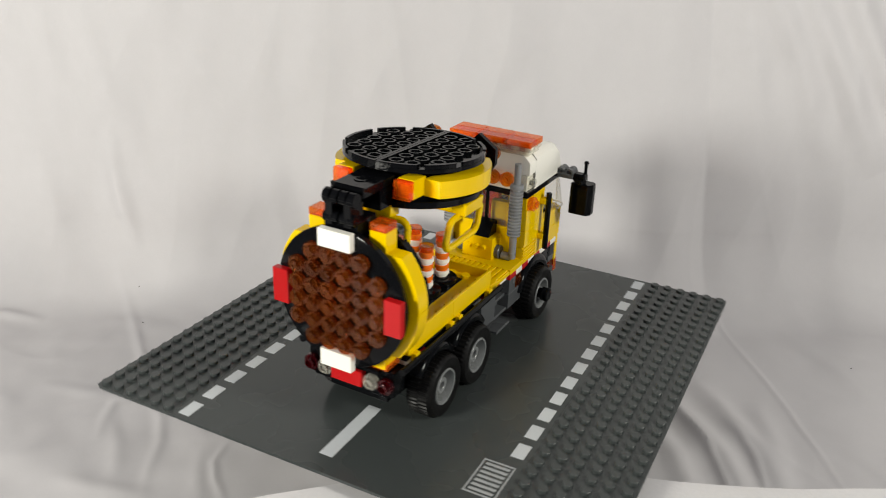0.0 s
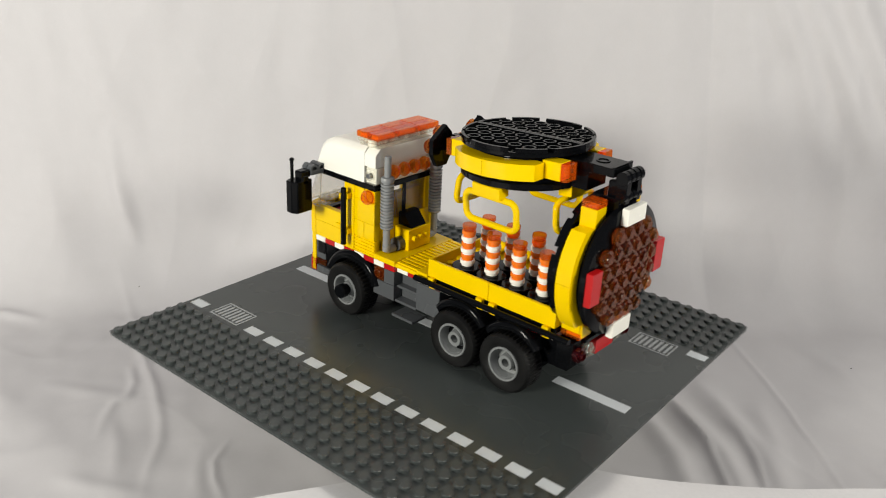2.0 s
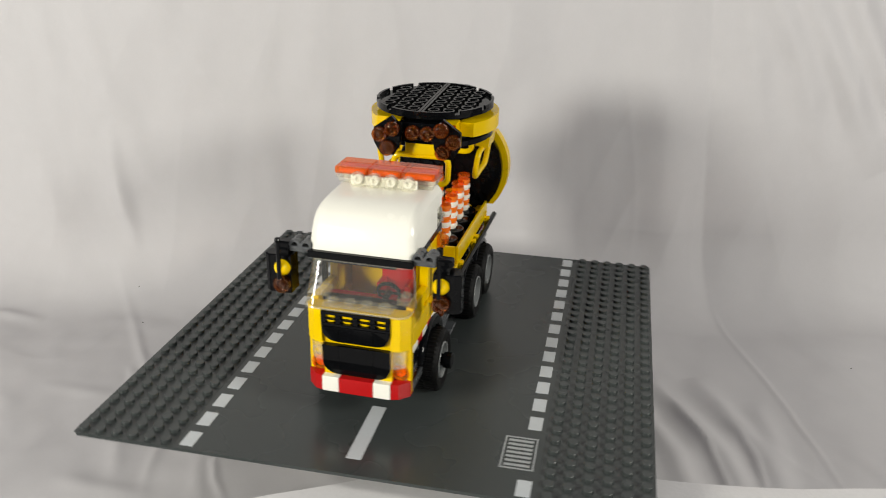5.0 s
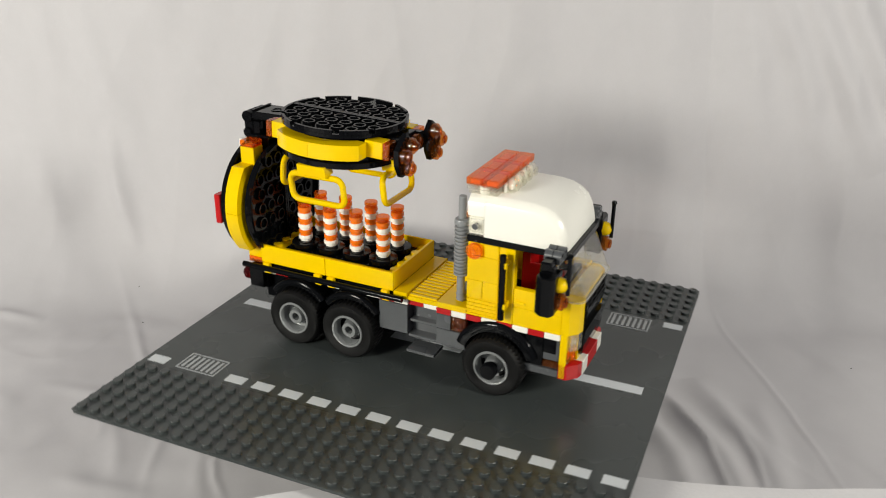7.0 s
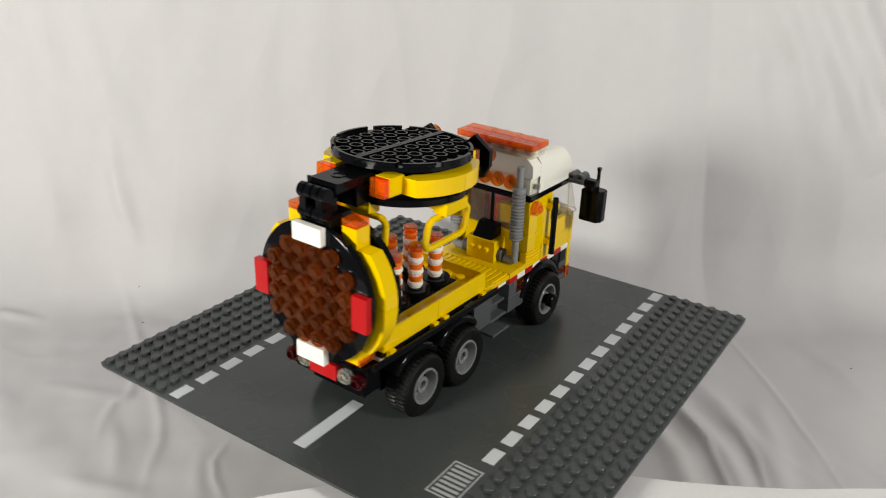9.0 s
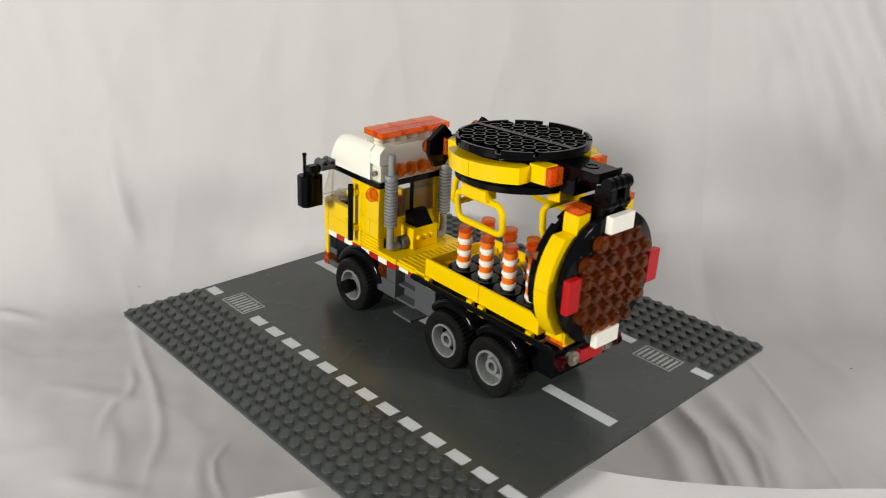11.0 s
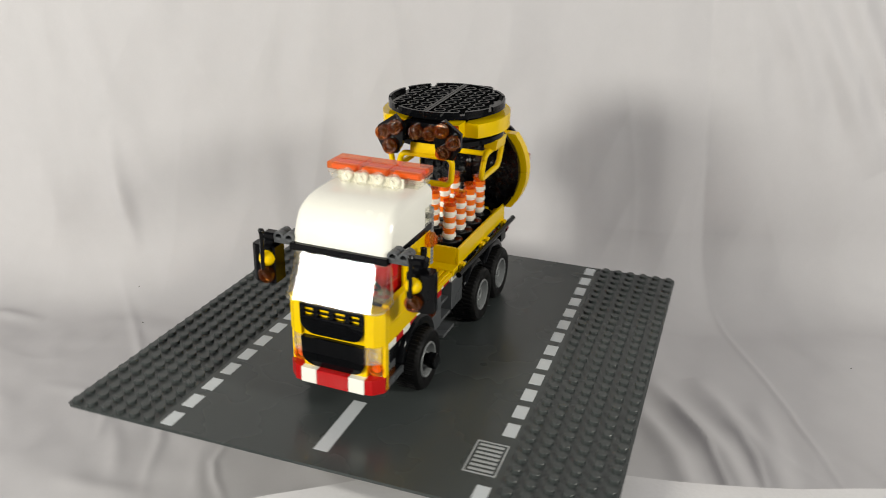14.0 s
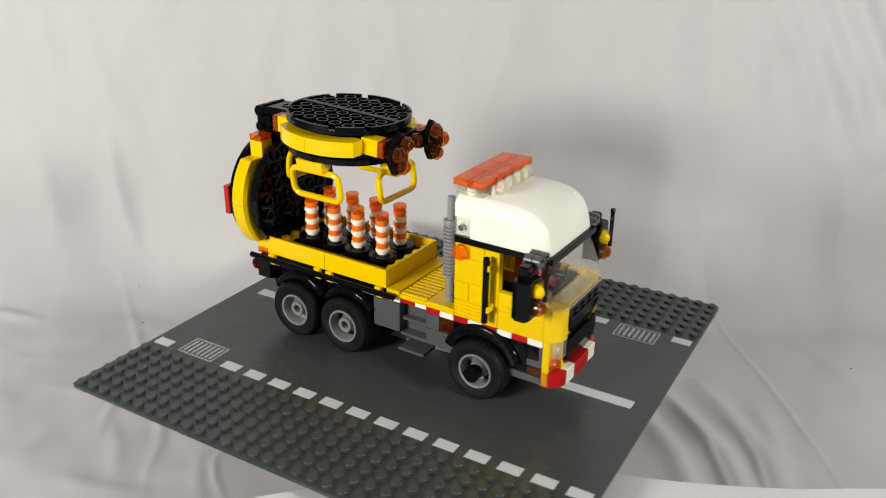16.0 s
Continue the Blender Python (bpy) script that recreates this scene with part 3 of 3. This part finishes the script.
        part("antenna_ball", lathe((s * 36.4, 117.2, 83.9), "z", [(0, 0), (1.1, 0.3), (1.5, 1.2), (1.1, 2.1), (0, 2.4)], 12), BLACK, mirror, "", True)
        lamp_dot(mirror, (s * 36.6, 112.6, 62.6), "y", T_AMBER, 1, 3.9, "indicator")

        # exhaust stack
        prof = [(0, 0), (2.0, 0), (2.0, 12.6), (3.0, 13.4)]
        for i in range(14):
            z = 13.6 + 1.86 * i
            prof += [(3.5, z), (3.7, z + 0.25), (3.7, z + 0.75), (3.5, z + 1.0), (2.6, z + 1.15), (2.6, z + 1.7)]
        prof += [(3.6, 40), (3.7, 40.4), (3.7, 42.0), (3.4, 42.5), (1.9, 42.8), (1.9, 53.6), (1.6, 54), (0, 54)]
        P("exhaust_pipe", lathe((s * 19.4, 59, 43.4), "z", prof, 18), LGREY, "ribbed light grey exhaust stack", True)
        P("exhaust_elbow", tube([(s * 19.4, 59, 47), (s * 19.2, 59, 44.6), (s * 18.0, 59, 43.8), (s * 13.5, 59, 43.8)], 2.3, 12), LGREY, "", True)
        P("exhaust_silencer", cyl((s * 12.5 if s < 0 else 6.5, 59, 45.2), "x", 3.9, 6.0), DGREY, "", True)

    # cab body, roof and windows
    P("cab_floor", box(-20, 20, 64, 112, 38.5, 41.6), BLACK)
    P("cab_back", box(-20, 20, 64.1, 66, 41.7, 58), YELLOW, "yellow back wall of the cab")
    for x in (-18, 18):
        P("cab_back", box(x - 2, x + 2, 64.1, 66, 58.1, 77), YELLOW)
    P("rear_window", box(-15.8, 15.8, 64.6, 65.4, 58.2, 77), T_PANE, "clear rear window of the cab")
    P("window_bar", box(-0.8, 0.8, 64.2, 65.8, 58.2, 77, bevel=0.1), BLACK)
    P("roof_edge", box(-16, 16, 63.6, 72, 77.2, 80.4), BLACK)
    P("roof_edge", box(-24, 24, 109, 114.2, 77.2, 80.4), BLACK, "black bar over the windscreen")
    P("roof_edge", box(-16, 16, 109, 112.6, 75.2, 77.1), BLACK)
    P("roof_edge", box(-15.9, 15.9, 72.1, 108.9, 77.2, 80.4), BLACK)

    prof = [(112.2, 80.5), (111.6, 85.2), (110.4, 89.8), (108.0, 94.2), (104.6, 97.2), (100.0, 99.2), (94.0, 100.2), (87.0, 100.4), (80.0, 100.5), (72.0, 100.5)]
    layers = [(24.0, 3.6), (23.7, 3.0), (21.4, 0.55), (19.8, 0.0)]
    bm = bmesh.new()
    rows = []
    seq = [(-x, d) for x, d in layers] + [(x, d) for x, d in layers[::-1]]
    for x, d in seq:
        row = []
        for k, (y, z) in enumerate(prof):
            a, b = prof[max(0, k - 1)], prof[min(len(prof) - 1, k + 1)]
            t = Vector((b[0] - a[0], b[1] - a[1])).normalized()
            ny, nz = -t.y, t.x
            dd = d * min(1, (k + 1) / 2.5)
            row.append(bm.verts.new((x, y + ny * dd if k < len(prof) - 1 else y, z + nz * dd)))
        rows.append(row)
    for a, b in zip(rows, rows[1:]):
        for k in range(len(prof) - 1):
            bm.faces.new((a[k], a[k + 1], b[k + 1], b[k]))
    for row in (rows[0], rows[-1]):
        foot = bm.verts.new((row[0].co.x, 72.0, 80.5))
        for k in range(len(prof) - 1):
            bm.faces.new((foot, row[k], row[k + 1]))
    for f in bm.faces:
        if f.normal.z < -0.2:
            f.normal_flip()
    P("cab_roof", bm, WHITE, "rounded white cab roof", True)
    cross = [(-24, 90.2), (24, 90.2), (24, 96.4), (23.4, 97.4), (20.4, 100.3), (19.4, 100.6), (-19.4, 100.6), (-20.4, 100.3), (-23.4, 97.4), (-24, 96.4)]
    P("roof_back", prism(cross, "y", 63.7, 71.9), WHITE, "white roof block", True)
    P("roof_back", box(-15.9, 15.9, 63.7, 71.9, 80.5, 90.1), WHITE)
    for s in (-1, 1):
        X = lambda a, b: (min(s * a, s * b), max(s * a, s * b))
        block = P("clear_block", box(*X(16.1, 21.6), 63.7, 71.9, 80.6, 90), T_CLEAR, "clear plastic block")
        for y0, y1, z0, z1 in ((63.7, 71.9, 88.4, 90), (63.7, 71.9, 80.6, 82.4), (63.7, 65.2, 82.5, 88.3), (70.4, 71.9, 82.5, 88.3)):
            part("block_edge", box(*X(21.7, 24), y0, y1, z0, z1), T_CLEAR, block)
        part("clear_stud", lathe((s * 21.6, 67.8, 85.3), "x", [(1.5, 0), (1.5, s * 4.1), (2.5, s * 4.1), (2.5, 0)], 18), T_CLEAR, block, "", True)
        # solid dark plug paints the shade inside the hollow stud
        part("stud_hole", cyl((s * 21.65 if s > 0 else -25.4, 67.8, 85.3), "x", 1.45, 3.75, 14), DGREY, block, "dark plug painting the shade of the stud hollow", True)
        # white filling added inside so that the clear block looks brighter
        part("block_core", box(*X(16.2, 22.9), 64.0, 71.6, 80.9, 89.7), WHITE, block)
    for x in (-12, -4, 4, 12):
        lamp_dot(root, (x, 63.7, 86.6), "y", T_LAMP, -1, 3.9, "rear_beacon")

    # light bar
    bar = P("light_bar", box(-22.6, 22.6, 63.2, 77.2, 100.6, 102.8), T_CLEAR, "clear base of the light bar")
    part("bar_plate", box(-23.8, 23.8, 62.6, 77.6, 102.9, 104.4), T_CLEAR, bar)
    for i in range(6):
        part("bar_post", lathe((-20 + 8 * i, 70.2, 100.7), "z", [(0, 0), (2.4, 0), (2.4, 3.6), (0, 3.6)], 12), WHITE, bar, "", True)
    for i in range(3):
        for j in range(2):
            x0, x1, y0, y1 = -24 + 16 * i + 0.1, -8 + 16 * i - 0.1, 62.4 + 8 * j, 70.2 + 8 * j
            tile = part("light_bar_tile", box(x0, x1, y0, y1, 105.2, 108.5, bevel=0.25), T_ORANGE, bar, "clear orange tile")
            # solid paler block paints the light that the hollow tile gathers
            part("tile_hollow", box(x0 + 1.5, x1 - 1.5, y0 + 1.5, y1 - 1.5, 105.3, 107.2, bevel=0.2), GLOW_CORE, tile, "paler block painting the light in the tile hollow")
    for i in range(6):
        for j in range(2):
            part("bar_stud", lathe((-20 + 8 * i, 66.4 + 8 * j, 104.4), "z", [(2.4, 0), (2.4, 0.75), (0, 0.75)], 14), T_CLEAR, bar, "", True)
    for x in (-12, -4, 4, 12):
        cup = lamp_dot(bar, (x, 79.0, 103.8), "y", T_CLEAR, 1, 3.9, "roof_lamp")
        # small white insert added in each clear lamp to make it look lit
        part("lamp_reflector", lathe((x, 79.3, 103.8), "y", [(0, 0), (1.0, 0.2), (1.3, 1.4), (2.1, 1.8), (2.3, 1.5), (2.3, 0), (0, 0)], 16), WHITE, cup, "", True)
    # the base is white to brighten the clear lamps before it
    part("roof_lamp_base", box(-16, 16, 77.7, 79.0, 100.6, 105.0), WHITE, bar)

    # windscreen and dash
    corner = arc(19.4, 117.0, 4.6, 0, 90, 5)
    shape = [(24.0, 108)] + corner + [(-x, y) for x, y in corner[::-1]] + [(-24.0, 108)]
    lean = lambda x, y: (x * 0.955, 108 + (y - 108) * 0.34)
    bm = bmesh.new()
    low = [bm.verts.new((x, y, 56.4)) for x, y in shape]
    high = [bm.verts.new((*lean(x, y), 76.8)) for x, y in shape]
    for i in range(len(shape) - 1):
        bm.faces.new((low[i], low[i + 1], high[i + 1], high[i]))
    bmesh.ops.solidify(bm, geom=bm.faces[:], thickness=0.9)
    for e in bm.edges:
        e.smooth = not any(f.calc_area() > 300 for f in e.link_faces)
    glass = P("windscreen", bm, T_PANE, "clear wrap-around windscreen", True)
    # hazier tubes added along the pane paint the glints on its edges
    part("pane_edge", tube([(x, y, 56.8) for x, y in shape], 0.55, 6), T_CLEAR, glass, "hazier tube painting the bright lower edge of the pane", True)
    part("pane_edge", tube([(*lean(x, y), 76.4) for x, y in shape], 0.5, 6), T_CLEAR, glass, "", True)
    for x, y in (shape[0], shape[-1]):
        part("pane_edge", tube([(x, y, 56.8), (*lean(x, y), 76.4)], 0.5, 6), T_CLEAR, glass, "", True)
    P("dash_strip", box(-16, 16, 112.2, 120.2, 55.8, 56.6), YELLOW)
    bm = box(-16, 16, 112.2, 119.4, 56.7, 58.4)
    for x in (-12, -4, 4, 12):
        stud(bm, x, 116.2, 58.4)
    P("dash_plate", bm, T_CLEAR, "clear studded plate under the windscreen", True)
    P("dashboard", box(-20, 20, 104, 107.9, 41.7, 56.6), BLACK)
    bm = tube([(p, 100 + q * 0.35, 58 + q) for p, q in arc(-9, 0, 5.2, 0, 345, 23)], 0.9, 8, True)
    add_box(bm, -13.8, -4.2, 99.4, 100.6, 57.4, 58.6, 0.2)
    add_cyl(bm, (-9, 100, 58), "y", 1.6, 6)
    P("steering_wheel", bm, BLACK, "black steering wheel", True)
    bm = box(-17, -1.5, 86, 97, 42, 54, bevel=0.4)
    add_box(bm, -17, -1.5, 82.6, 87, 42, 71, 0.4)
    add_box(bm, -17, -14.6, 86, 95, 53.6, 60, 0.4)
    add_box(bm, -3.9, -1.5, 86, 95, 53.6, 60, 0.4)
    P("seat", bm, RED, "red driver's seat")
    P("interior_wall", box(0, 18, 70, 74, 42, 70), YELLOW, "yellow inner wall of the cab")
    P("seat_base", box(-19.6, 19.6, 97.4, 103.8, 41.7, 55.2), RED, "red block under the steering wheel")
    for s in (-1, 1):
        bm = box(min(s * 16.2, s * 22.6), max(s * 16.2, s * 22.6), 104.2, 111.6, 57.8, 61.0)
        stud(bm, s * 19.4, 107.9, 61.0)
        P("dash_block", bm, T_CLEAR, "clear block beside the windscreen", True)

    # front
    P("front_beam", box(-23.8, 23.8, 108, 112, 39.2, 54.4), YELLOW)
    P("front_beam", box(-20, 20, 108, 112, 22.6, 39.1), BLACK)
    for s in (-1, 1):
        col = [(s * 16.1, 112.1), (s * 16.1, 120.4), (s * 20.0, 119.4), (s * 24, 115.8), (s * 24, 112.1)]
        P("front_column", prism(col, "z", 39.2, 56.2), YELLOW, "yellow front column")
        P("front_column", box(min(s * 22.2, s * 24), max(s * 22.2, s * 24), 112.1, 115.4, 15.6, 39.0), YELLOW)
        lampo = [(s * 15.7, 113.2), (s * 15.7, 120.2), (s * 19.8, 119.2), (s * 22.1, 117.0), (s * 22.1, 113.2)]
        light = P("headlight", prism(lampo, "z", 30.2, 38.9), T_CLEAR, "clear headlight block")
        part("headlight_stud", lathe((s * 19, 115.1, 34.4), "y", [(0, 0), (2.5, 0), (2.5, 3.4), (1.5, 3.6), (1.4, 1.2), (0, 1.2)], 18), T_CLEAR, light, "", True)
        part("headlight_floor", box(min(s * 16.2, s * 21.4), max(s * 16.2, s * 21.4), 115.4, 117.0, 30.5, 31.6), T_CLEAR, light)
        P("headlight_back", box(min(s * 15.6, s * 22), max(s * 15.6, s * 22), 112.1, 115.2, 28.4, 38.8), YELLOW)
        blink = lamp_dot(root, (s * 19.2, 113.2, 26.6), "y", T_LAMP, 1, 3.9, "indicator")
        part("indicator_core", cyl((s * 19.2, 113.4, 26.6), "y", 2.3, 2.2), ORANGE, blink, "", True)
        P("indicator_base", box(min(s * 15.7, s * 22), max(s * 15.7, s * 22), 113.1, 116.0, 23.1, 24.3), LGREY)
        bmp = [(s * 16.2, 112.1), (s * 16.2, 121.4), (s * 19.6, 120.6), (s * 24, 116.2), (s * 24, 112.1)]
        P("bumper_end", prism(bmp, "z", 15.4, 23.0), RED, "red bumper corner")
        P("bumper_block", box(min(s * 8.1, s * 16.1), max(s * 8.1, s * 16.1), 112.1, 122.0, 15.4, 23.0), WHITE, "white bumper block")
    P("bumper_block", box(-8, 8, 112.1, 122.2, 15.4, 23.0), RED, "red bumper block")
    P("grille_strip", box(-16, 16, 112.1, 118.6, 22.8, 55.6), YELLOW, "yellow panel behind the grille")

    def grille_row(name, z0, z1, front, back, drop, label):
        """A row of black tiles across the front, the outer ones with their lower corner rounded off by drop."""
        for x0, x1 in ((-15.7, -8.08), (-7.92, 7.92), (8.08, 15.7)):
            pts = [(x0, z1), (x0, z0), (x1, z0), (x1, z1)]
            if drop and x0 < -8:
                pts = [(x1, z1), (x0, z1)] + arc(x0 + drop, z0 + drop, drop, 180, 270, 8) + [(x1, z0)]
            elif drop and x1 > 8:
                pts = [(x1, z1), (x0, z1), (x0, z0)] + arc(x1 - drop, z0 + drop, drop, 270, 360, 8)
            bm = prism(pts, "y", 112.2, front)
            for v in bm.verts:
                if v.co.y > 118:
                    v.co.y -= back * max(0.0, (z1 - v.co.z) / (z1 - z0)) ** 2
            P(name, bm, BLACK, label)

    grille_row("upper_grille", 40.3, 48.6, 121.6, 1.6, 7.0, "black rounded grille tile")
    grille_row("lower_grille", 31.1, 38.9, 121.4, 0.3, 0.0, "black lower grille tile")
    grille_row("lower_grille", 23.4, 31.0, 121.1, 1.8, 7.0, "black rounded lower grille tile")
    # the slotted row, with the yellow panel's studs showing through
    slots = P("slotted_grille", box(-15.9, 15.9, 119.4, 121.6, 48.7, 50.0, bevel=0.15), BLACK, "black slotted grille")
    for z0, z1 in ((51.7, 52.4), (54.1, 55.7)):
        part("grille_bar", box(-15.9, 15.9, 119.2, 121.5, z0, z1, bevel=0.15), BLACK, slots)
    for x in (-14.9, -8, 0, 8, 14.9):
        part("grille_bar", box(x - 1.1, x + 1.1, 119.0, 121.3, 50.05, 54.05, bevel=0.1), BLACK, slots)
    for x in (-12, -4, 4, 12):
        P("grille_stud", lathe((x, 118.5, 52.0), "y", [(2.4, 0), (2.4, 1.3), (2.2, 1.5), (0, 1.5)], 16), YELLOW, "", True)

    # deck behind the cab
    P("deck", box(-24, 24, 48.1, 64, 38.5, 41.6), YELLOW, "yellow deck")
    ribbed = P("ribbed_deck", box(-23.6, 23.6, 32.1, 47.9, 38.5, 40.8), YELLOW, "ribbed yellow deck")
    rib = part("rib", box(-1.0, 1.0, 32.4, 47.6, 40.8, 41.7, bevel=0.15), YELLOW, ribbed)
    rib.location.x = -21.4 * MM
    for i in range(1, 14):
        ob = new("rib", rib.data)
        ob.parent, ob.location.x = ribbed, (-21.4 + 3.3 * i) * MM
    P("deck", box(-24, 24, 24.1, 31.9, 38.5, 42.2), YELLOW)
    bm = box(-8, 10, 53, 63.8, 41.7, 54)
    for x in (-4, 0.5, 5):
        add_lathe(bm, (x, 53, 48.5), "y", [(0, -2.2), (1.5, -2.2), (1.6, 0)], 12)
    P("engine_cover", bm, YELLOW, "yellow engine cover with pegs", True)
    P("engine_hood", prism([(54, 54.1), (63.8, 54.1), (63.8, 61.5), (60, 61.5)], "x", -5, 7), BLACK, "black sloped hood")

    # bed
    P("bed_base", box(-22.6, 22.6, -56, 24, 38.5, 41.5), BLACK)
    P("bed_floor", box(-22.2, 22.2, -56, 22.2, 41.7, 46.4), YELLOW, "yellow bed floor")
    bm = bmesh.new()
    P("bed_plate", box(-19.9, 11.9, -48.3, 15.5, 46.3, 46.9, bevel=0.1), BLACK, "black plate under the barrels")
    for i in range(6):
        for j in range(10):
            x, y = -20 + 8 * i, 18.4 - 8 * j
            if x > 13 or y > 16 or y < -49:
                stud(bm, x, y, 46.4)
    P("bed_studs", bm, YELLOW, "", True)
    for s in (-1, 1):
        for y0, y1 in ((-15.9, 23.9), (-56, -16.1)):
            P("bed_side", box(min(s * 22.3, s * 23.9), max(s * 22.3, s * 23.9), y0, y1, 41.7, 51.6), YELLOW, "yellow side wall of the bed")
    P("bed_front", box(-22.2, 22.2, 22.3, 23.9, 41.7, 51.6), YELLOW, "yellow front wall of the bed")

    # rear underside
    P("rear_beam", box(-20, 20, -66, -56, 24, 36), BLACK, "black rear beam")
    for s in (-1, 1):
        P("rear_bracket", box(min(s * 15, s * 22.5), max(s * 15, s * 22.5), -66, -57, 25, 37.5), BLACK)
        P("ring_foot", box(min(s * 8, s * 20), max(s * 8, s * 20), -67, -57, 41.7, 48), YELLOW)
        P("under_light", box(min(s * 10, s * 20), max(s * 10, s * 20), -67.5, -57, 38.4, 41.5), T_ORANGE, "clear orange underside light")
        lamp_dot(root, (s * 19.6, -66, 31.4), "y", T_RED, -1, 3.8, "tail_light")
        lamp_dot(root, (s * 12, -66, 31.4), "y", T_CLEAR, -1, 3.8, "reversing_light")
    P("tail_tile", box(-8, 8, -70, -66.1, 27.8, 35.4), RED, "red tile between the tail lights")
    P("rear_step", box(-16, 16, -69, -60, 36.1, 38.3), BLACK)

    # upright board at the rear
    rear = Matrix.Translation((0, -54.2, 71.2)) @ Matrix(((-1, 0, 0, 0), (0, 0, 1, 0), (0, 1, 0, 0), (0, 0, 0, 1)))
    back = board(root, rear, (True, False), "upright round black board with amber lamps")
    for j in range(6):
        n = 4 if j in (0, 5) else 6
        for i in range(n):
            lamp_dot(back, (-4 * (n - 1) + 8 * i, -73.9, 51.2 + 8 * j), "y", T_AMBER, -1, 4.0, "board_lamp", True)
    for z in (99.0, 43.0):
        part("board_tile", box(-8, 8, -77.4, -73.9, z - 4, z + 4), WHITE, back, "white reflector tile")
    for s in (-1, 1):
        part("board_tile", box(min(s * 24.2, s * 32.2), max(s * 24.2, s * 32.2), -77.4, -73.9, 63.2, 79.2), RED, back, "red reflector tile")

    # hinge and arm between the boards
    P("hinge_base", box(-8, 8, -72, -58, 100, 106.5), BLACK)
    for x in (-4.6, 4.6):
        P("hinge_post", box(x - 1.9, x + 1.9, -74, -68.5, 104, 116), BLACK, "black hinge post")
        P("hinge_finger", box(x - 1.5, x + 1.5, -70, -64.5, 106, 113.4), BLACK)
    for x in (-6, -2, 2, 6):
        P("hinge_knuckle", cyl((x - 1.6, -71.4, 115.6), "x", 3.2, 3.2), BLACK, "", True)
        P("hinge_knuckle", cyl((x - 1.6, -71.8, 107), "x", 2.6, 3.2), BLACK, "", True)
    arm = P("hinge_arm", box(-8, 8, -67.6, -44, 115.2, 119.2), BLACK, "black hinge arm")
    part("arm_block", box(-8, 8, -55, -44, 106, 115.1), BLACK, arm)
    part("arm_ring", lathe((0, -57, 119.1), "z", [(3.2, 0), (3.2, 0.5), (2.4, 0.5), (2.4, 0)], 18), BLACK, arm, "", True)
    part("arm_lip", box(-8, 8, -67.6, -66.4, 119.0, 120.0, bevel=0.1), BLACK, arm)

    # folded board lying over the bed
    top = Matrix.Translation((0, -15, 123.2)) @ Matrix.Rotation(radians(-2.5), 4, "X")
    flat = board(root, top, (True, True), "round black board folded flat above the bed")
    for s in (-1, 1):
        handle(flat, Matrix.Translation((s * 28, -16.2, 97.6)) @ Matrix.Rotation(radians(s * 8), 4, "Y") @ Matrix.Rotation(radians(90), 4, "Z") @ Matrix.Diagonal((1, 1, -1, 1)))
    handle(flat, Matrix.Translation((0, 13.5, 97.6)) @ Matrix.Rotation(radians(6), 4, "X") @ Matrix.Diagonal((1, 1, -1, 1)))
    handle(flat, Matrix.Translation((0, -44, 99.2)) @ Matrix.Rotation(radians(-6), 4, "X") @ Matrix.Diagonal((1, 1, -1, 1)))
    # warning lamps on the board's front edge
    for s, dots in ((1, ((18.4, 111.4), (11.6, 114.8), (14.4, 104.4))), (-1, ((-20.6, 110.2), (-14.2, 115.8), (-15.2, 104.4)))):
        c = s * 16.2 - 1.0
        pts = [(c - s * 7.2, 116.5), (c - s * 2.6, 121.0), (c + s * 6.8, 114.5), (c + s * 6.8, 107), (c + s * 3, 100.5), (c - s * 4, 100.5), (c - s * 7.2, 106)]
        arm = part("lamp_plate", prism(pts, "y", 24.0, 26.6), BLACK, flat, "angular black lamp plate")
        for x, z in dots:
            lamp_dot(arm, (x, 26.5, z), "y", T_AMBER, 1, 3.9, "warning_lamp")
        P("lamp_bracket", box(min(s * 8, s * 12), max(s * 8, s * 12), 13, 23.2, 107, 116), BLACK)
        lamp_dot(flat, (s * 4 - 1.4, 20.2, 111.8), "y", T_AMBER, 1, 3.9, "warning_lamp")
    P("lamp_bracket", box(-9, 9, 13, 20.4, 107.5, 116.6), BLACK)
    return root


plate = build_plate()
truck = build_truck()
first_barrel = build_barrel()
BARRELS = []
for k, (x, y) in enumerate([(x, y) for x in (-12, 4) for y in BARREL_ROWS]):
    spot = TRUCK @ pose(x * MM, y * MM, 46.95 * MM, 0, 0, 37 * k)
    BARRELS.append((first_barrel if k == 0 else copy_thing(first_barrel, spot), spot))


def motions():
    times = [0.25 * i for i in range(65)]
    for ob, local in [(plate, Matrix.Identity(4)), (truck, TRUCK)] + BARRELS:
        walk(ob, [(t, pose(0, 0, 0, 0, 0, turn_at(t)) @ SEAT @ local) for t in times])


motions()
